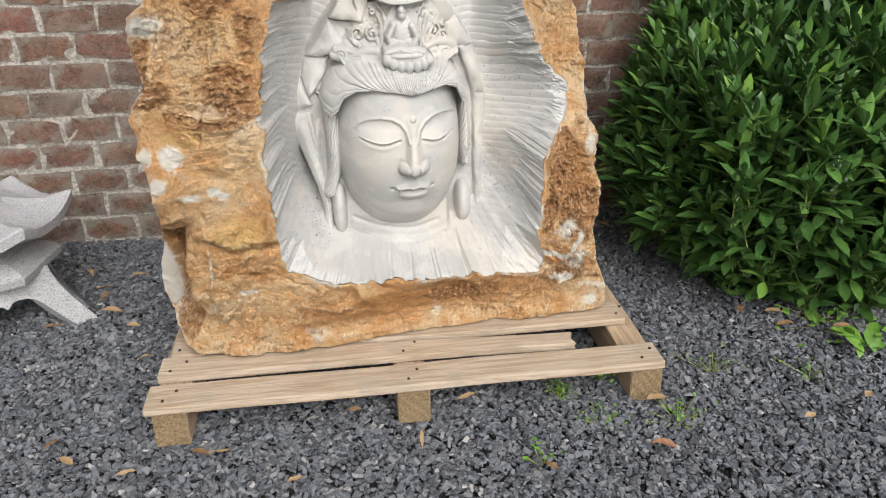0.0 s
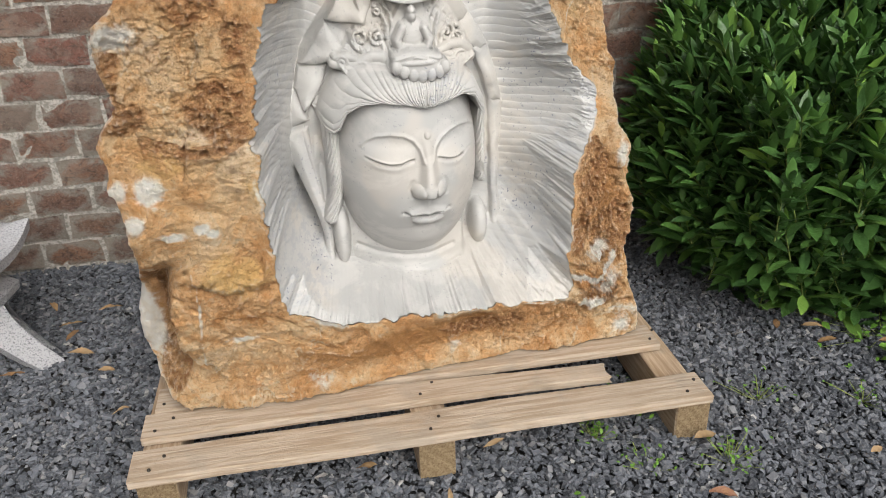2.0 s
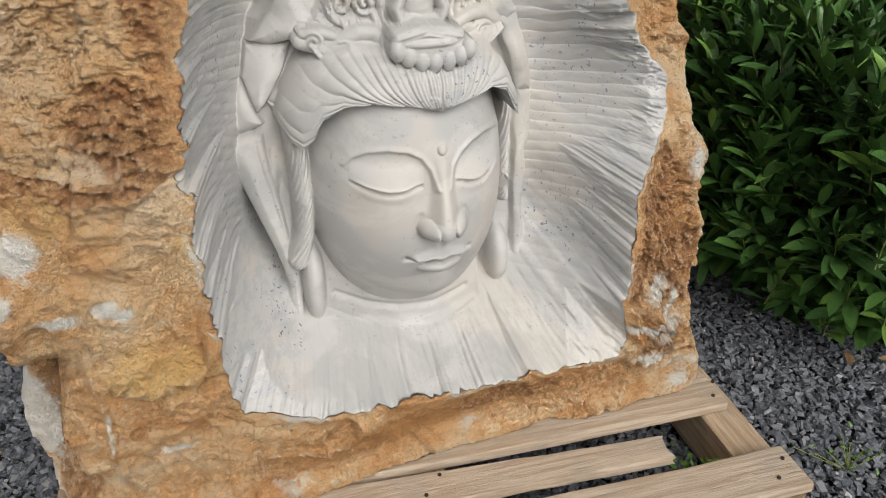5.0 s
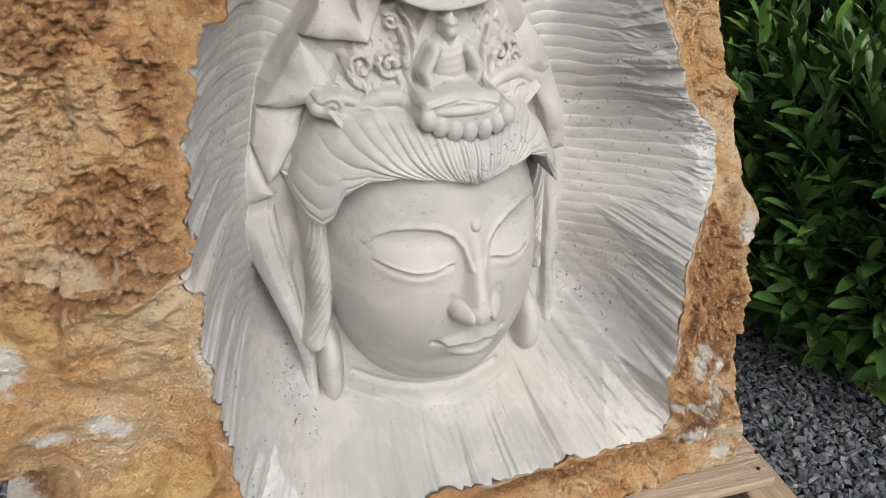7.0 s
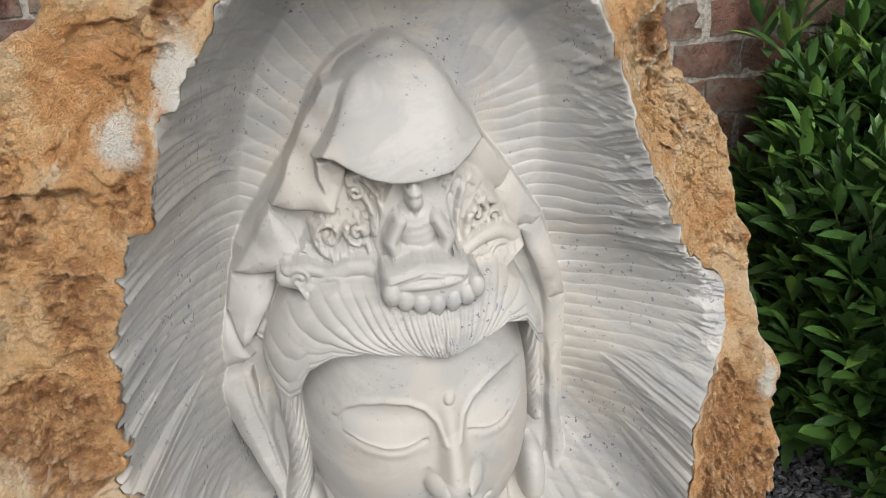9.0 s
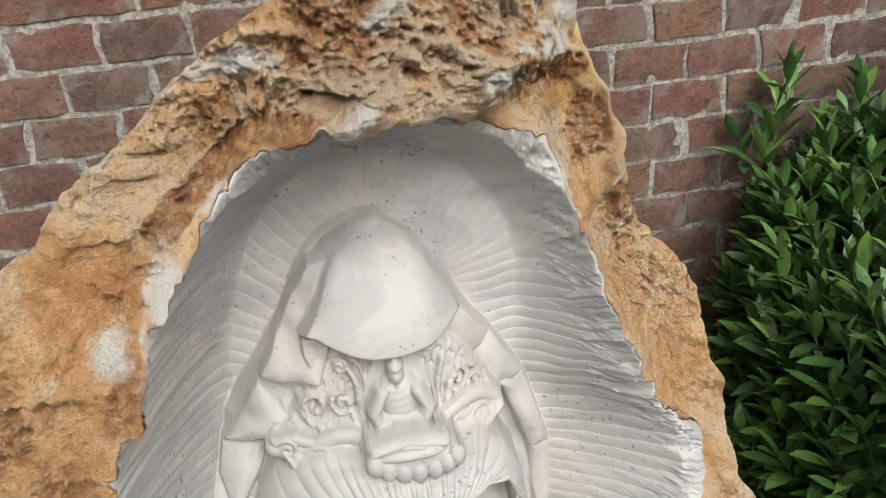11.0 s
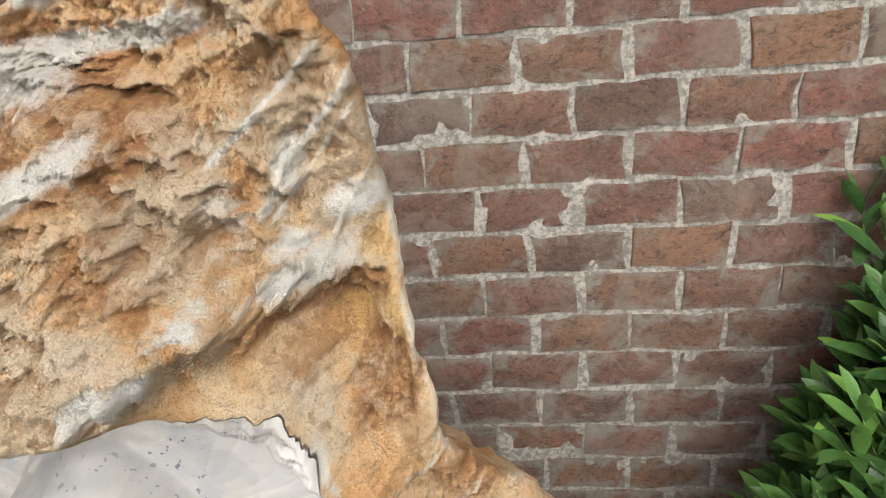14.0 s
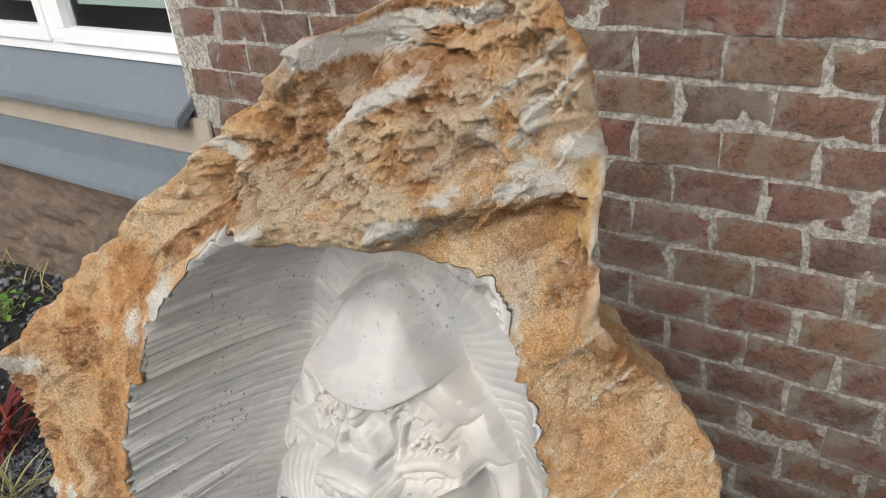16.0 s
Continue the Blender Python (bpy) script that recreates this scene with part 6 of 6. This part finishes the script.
def spanned(name, x0, x1, y0, y1, z0, z1, mat, parent, bevel=0.004, label=""):
    bm = box((x1 - x0, y1 - y0, z1 - z0), bevel)
    return part(name, moved(bm, pose((x0 + x1) / 2, (y0 + y1) / 2, (z0 + z1) / 2)), mat, parent, label)


def build_window():
    win = new("window_1")
    tagged(win, "white plastic casement window with grey-green blinds behind the glass", "window", kind="structure")
    y0, y1 = 3.10, 3.16
    foot, head, right, left = 1.075, 2.3, WIN_X - 0.012, WALL_L
    spanned("window_frame", left, right, y0, y1, foot, foot + 0.055, PVC, win)
    spanned("window_frame", right - 0.055, right, y0, y1, foot + 0.055, head, PVC, win)
    for x1, x0 in ((right - 0.055, right - 0.86), (right - 0.94, right - 1.75)):
        sash = spanned("sash", x0, x1, y0 - 0.014, y1 - 0.012, foot + 0.045, foot + 0.105, PVC, win)
        spanned("sash_stile", x1 - 0.055, x1, y0 - 0.014, y1 - 0.012, foot + 0.105, head, PVC, sash)
        spanned("sash_stile", x0, x0 + 0.055, y0 - 0.014, y1 - 0.012, foot + 0.105, head, PVC, sash)
        pane = spanned("pane", x0 + 0.05, x1 - 0.05, y0 + 0.018, y0 + 0.024, foot + 0.10, head, GLASS, win, 0)
        pane.visible_shadow = False
        for k in range(22):
            spanned("blind_slat", x0 + 0.06, x1 - 0.06, y0 + 0.075, y0 + 0.083, foot + 0.185 + k * 0.046, foot + 0.185 + k * 0.046 + 0.043, BLIND, win, 0.002)
    spanned("mullion", right - 0.955, right - 0.845, y0 - 0.004, y1, foot + 0.055, head, PVC, win)
    # near-black sheet behind the blinds, standing in for the shade of the interior
    spanned("room_backing", left, right, y1 + 0.18, y1 + 0.2, 0.9, head, DARK, win, 0)


build_window()


def slab(name, section, x0, x1, mat, label, category):
    """A long slab with the section (y, z) given, from x0 to x1."""
    bm = bmesh.new()
    ends = [[bm.verts.new((x, y, z)) for y, z in section] for x in (x0, x1)]
    n = len(section)
    for k in range(n):
        bm.faces.new((ends[0][k], ends[0][(k + 1) % n], ends[1][(k + 1) % n], ends[1][k]))
    bm.faces.new(ends[0][::-1])
    bm.faces.new(ends[1])
    bmesh.ops.recalc_face_normals(bm, faces=bm.faces)
    bmesh.ops.bevel(bm, geom=[e for e in bm.edges if e.calc_face_angle(0) > 0.5], offset=0.004, segments=2, affect="EDGES")
    return tagged(part(name, bm, mat), label, category, kind="structure")


slab("window_sill", ((3.13, 1.080), (2.915, 0.945), (2.912, 0.915), (2.93, 0.905), (3.13, 1.04)), WALL_L, WIN_X + 0.02, SLATE, "sloping blue-grey slate window sill", "window sill")
slab("trim_band", ((2.999, 0.93), (2.985, 0.93), (2.985, 0.79), (2.999, 0.79)), WALL_L, -1.40, RENDERED, "beige rendered band under the window sill", "trim")
slab("trim_ledge", ((2.999, 0.795), (2.962, 0.793), (2.955, 0.70), (2.86, 0.635), (2.858, 0.612), (2.999, 0.612)), WALL_L, -1.38, SLATE, "blue-grey slate ledge over the plinth", "ledge")
xs, zs = np.linspace(WALL_L, -1.42, 200), np.linspace(-0.05, 0.612, 50)
pv, pq = grid_sheet(xs, zs, lambda x, z: 2.93 + 0.022 * fbm(np.stack([x, z * 1.8, x * 0], 1), 0.14, 4, 33))
tagged(part("wall_plinth", joined_mesh("wall_plinth", [(pv[:, [0, 2, 1]], pq), block(WALL_L, -1.42, 2.965, 2.998, -0.05, 0.61)], True), PLINTH), "rough brown stone plinth under the slate ledge", "wall", kind="structure")


# ---- bricks of the wall ----
def brick_mesh(seed, length):
    r = random.Random(seed)
    nx, nz = 5, 3
    hx, hz = length / 2 - 0.0045, COURSE / 2 - 0.0040
    v, f = [], []
    for j in range(nz):
        for i in range(nx):
            edge = i in (0, nx - 1) or j in (0, nz - 1)
            x = -hx + 2 * hx * i / (nx - 1) + r.uniform(-.006, .006)
            z = -hz + 2 * hz * j / (nz - 1) + r.uniform(-.004, .004)
            v.append((x * (0.965 if edge else 1), r.uniform(-0.005, 0.004) + (0.003 if edge else 0), z * (0.93 if edge else 1)))
    for j in range(nz - 1):
        for i in range(nx - 1):
            a = j * nx + i
            f.append((a, a + 1, a + nx + 1, a + nx))
    loop = [i for i in range(nx)] + [nx * j + nx - 1 for j in range(1, nz)] + [nx * (nz - 1) + i for i in range(nx - 2, -1, -1)] + [nx * j for j in range(nz - 2, 0, -1)]
    at = len(v)
    for i in loop:
        x, y, z = v[i]
        v.append((x * 1.035 + r.uniform(-.002, .002), 0.013, z * 1.07 + r.uniform(-.002, .002)))
    for k in range(len(loop)):
        f.append((loop[k], at + k, at + (k + 1) % len(loop), loop[(k + 1) % len(loop)]))
    return v, f


BRICK_KINDS = [brick_mesh(400 + k, PITCH) for k in range(12)]
ARRIS = [0.0 if 0 < k % 5 < 4 and k // 5 == 1 else 1.0 for k in range(15)] + [1.3] * 12      # 1 on the edges of the face
BRICK_DATA = []
for v, f in BRICK_KINDS:
    me = mesh_from("brick", v, f, False)
    me.attributes.new("arris", "FLOAT", "POINT").data.foreach_set("value", np.array(ARRIS, np.float32))
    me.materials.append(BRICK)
    BRICK_DATA.append(me)
r = random.Random(77)
rest = []
singles = 0
for course in range(0, 31):
    z = (course + 0.5) * COURSE
    x = 0.54 + (0 if course % 2 == 0 else 0.5 * PITCH) - 20 * PITCH + PITCH / 2
    while x < WALL_R - 0.1:
        in_window = x < WIN_X + PITCH * 0.5 and (z > WIN_Z - 0.04 or z < 0.64)
        if x > WALL_L + 0.1 and not in_window:
            k = r.randrange(12)
            m = pose(x + r.uniform(-.006, .006), WALL_Y + r.uniform(-.003, .002), z + r.uniform(-.003, .003), r.uniform(-1, 1), r.uniform(-0.8, 0.8), r.uniform(-1, 1))
            if -1.40 < x < 1.55 and z < 1.95 and singles < 300:
                ob = part("brick", BRICK_DATA[k], None, wall)
                ob.matrix_basis = m
                singles += 1
            else:
                vv = np.array([m @ Vector(c) for c in BRICK_KINDS[k][0]])
                rest.append((vv, np.array(BRICK_KINDS[k][1])))
        x += PITCH
rest_mesh = joined_mesh("bricks", rest)
rest_mesh.attributes.new("arris", "FLOAT", "POINT").data.foreach_set("value", np.array(ARRIS * len(rest), np.float32))
tagged(part("bricks", rest_mesh, BRICK, wall), kind="stuff")
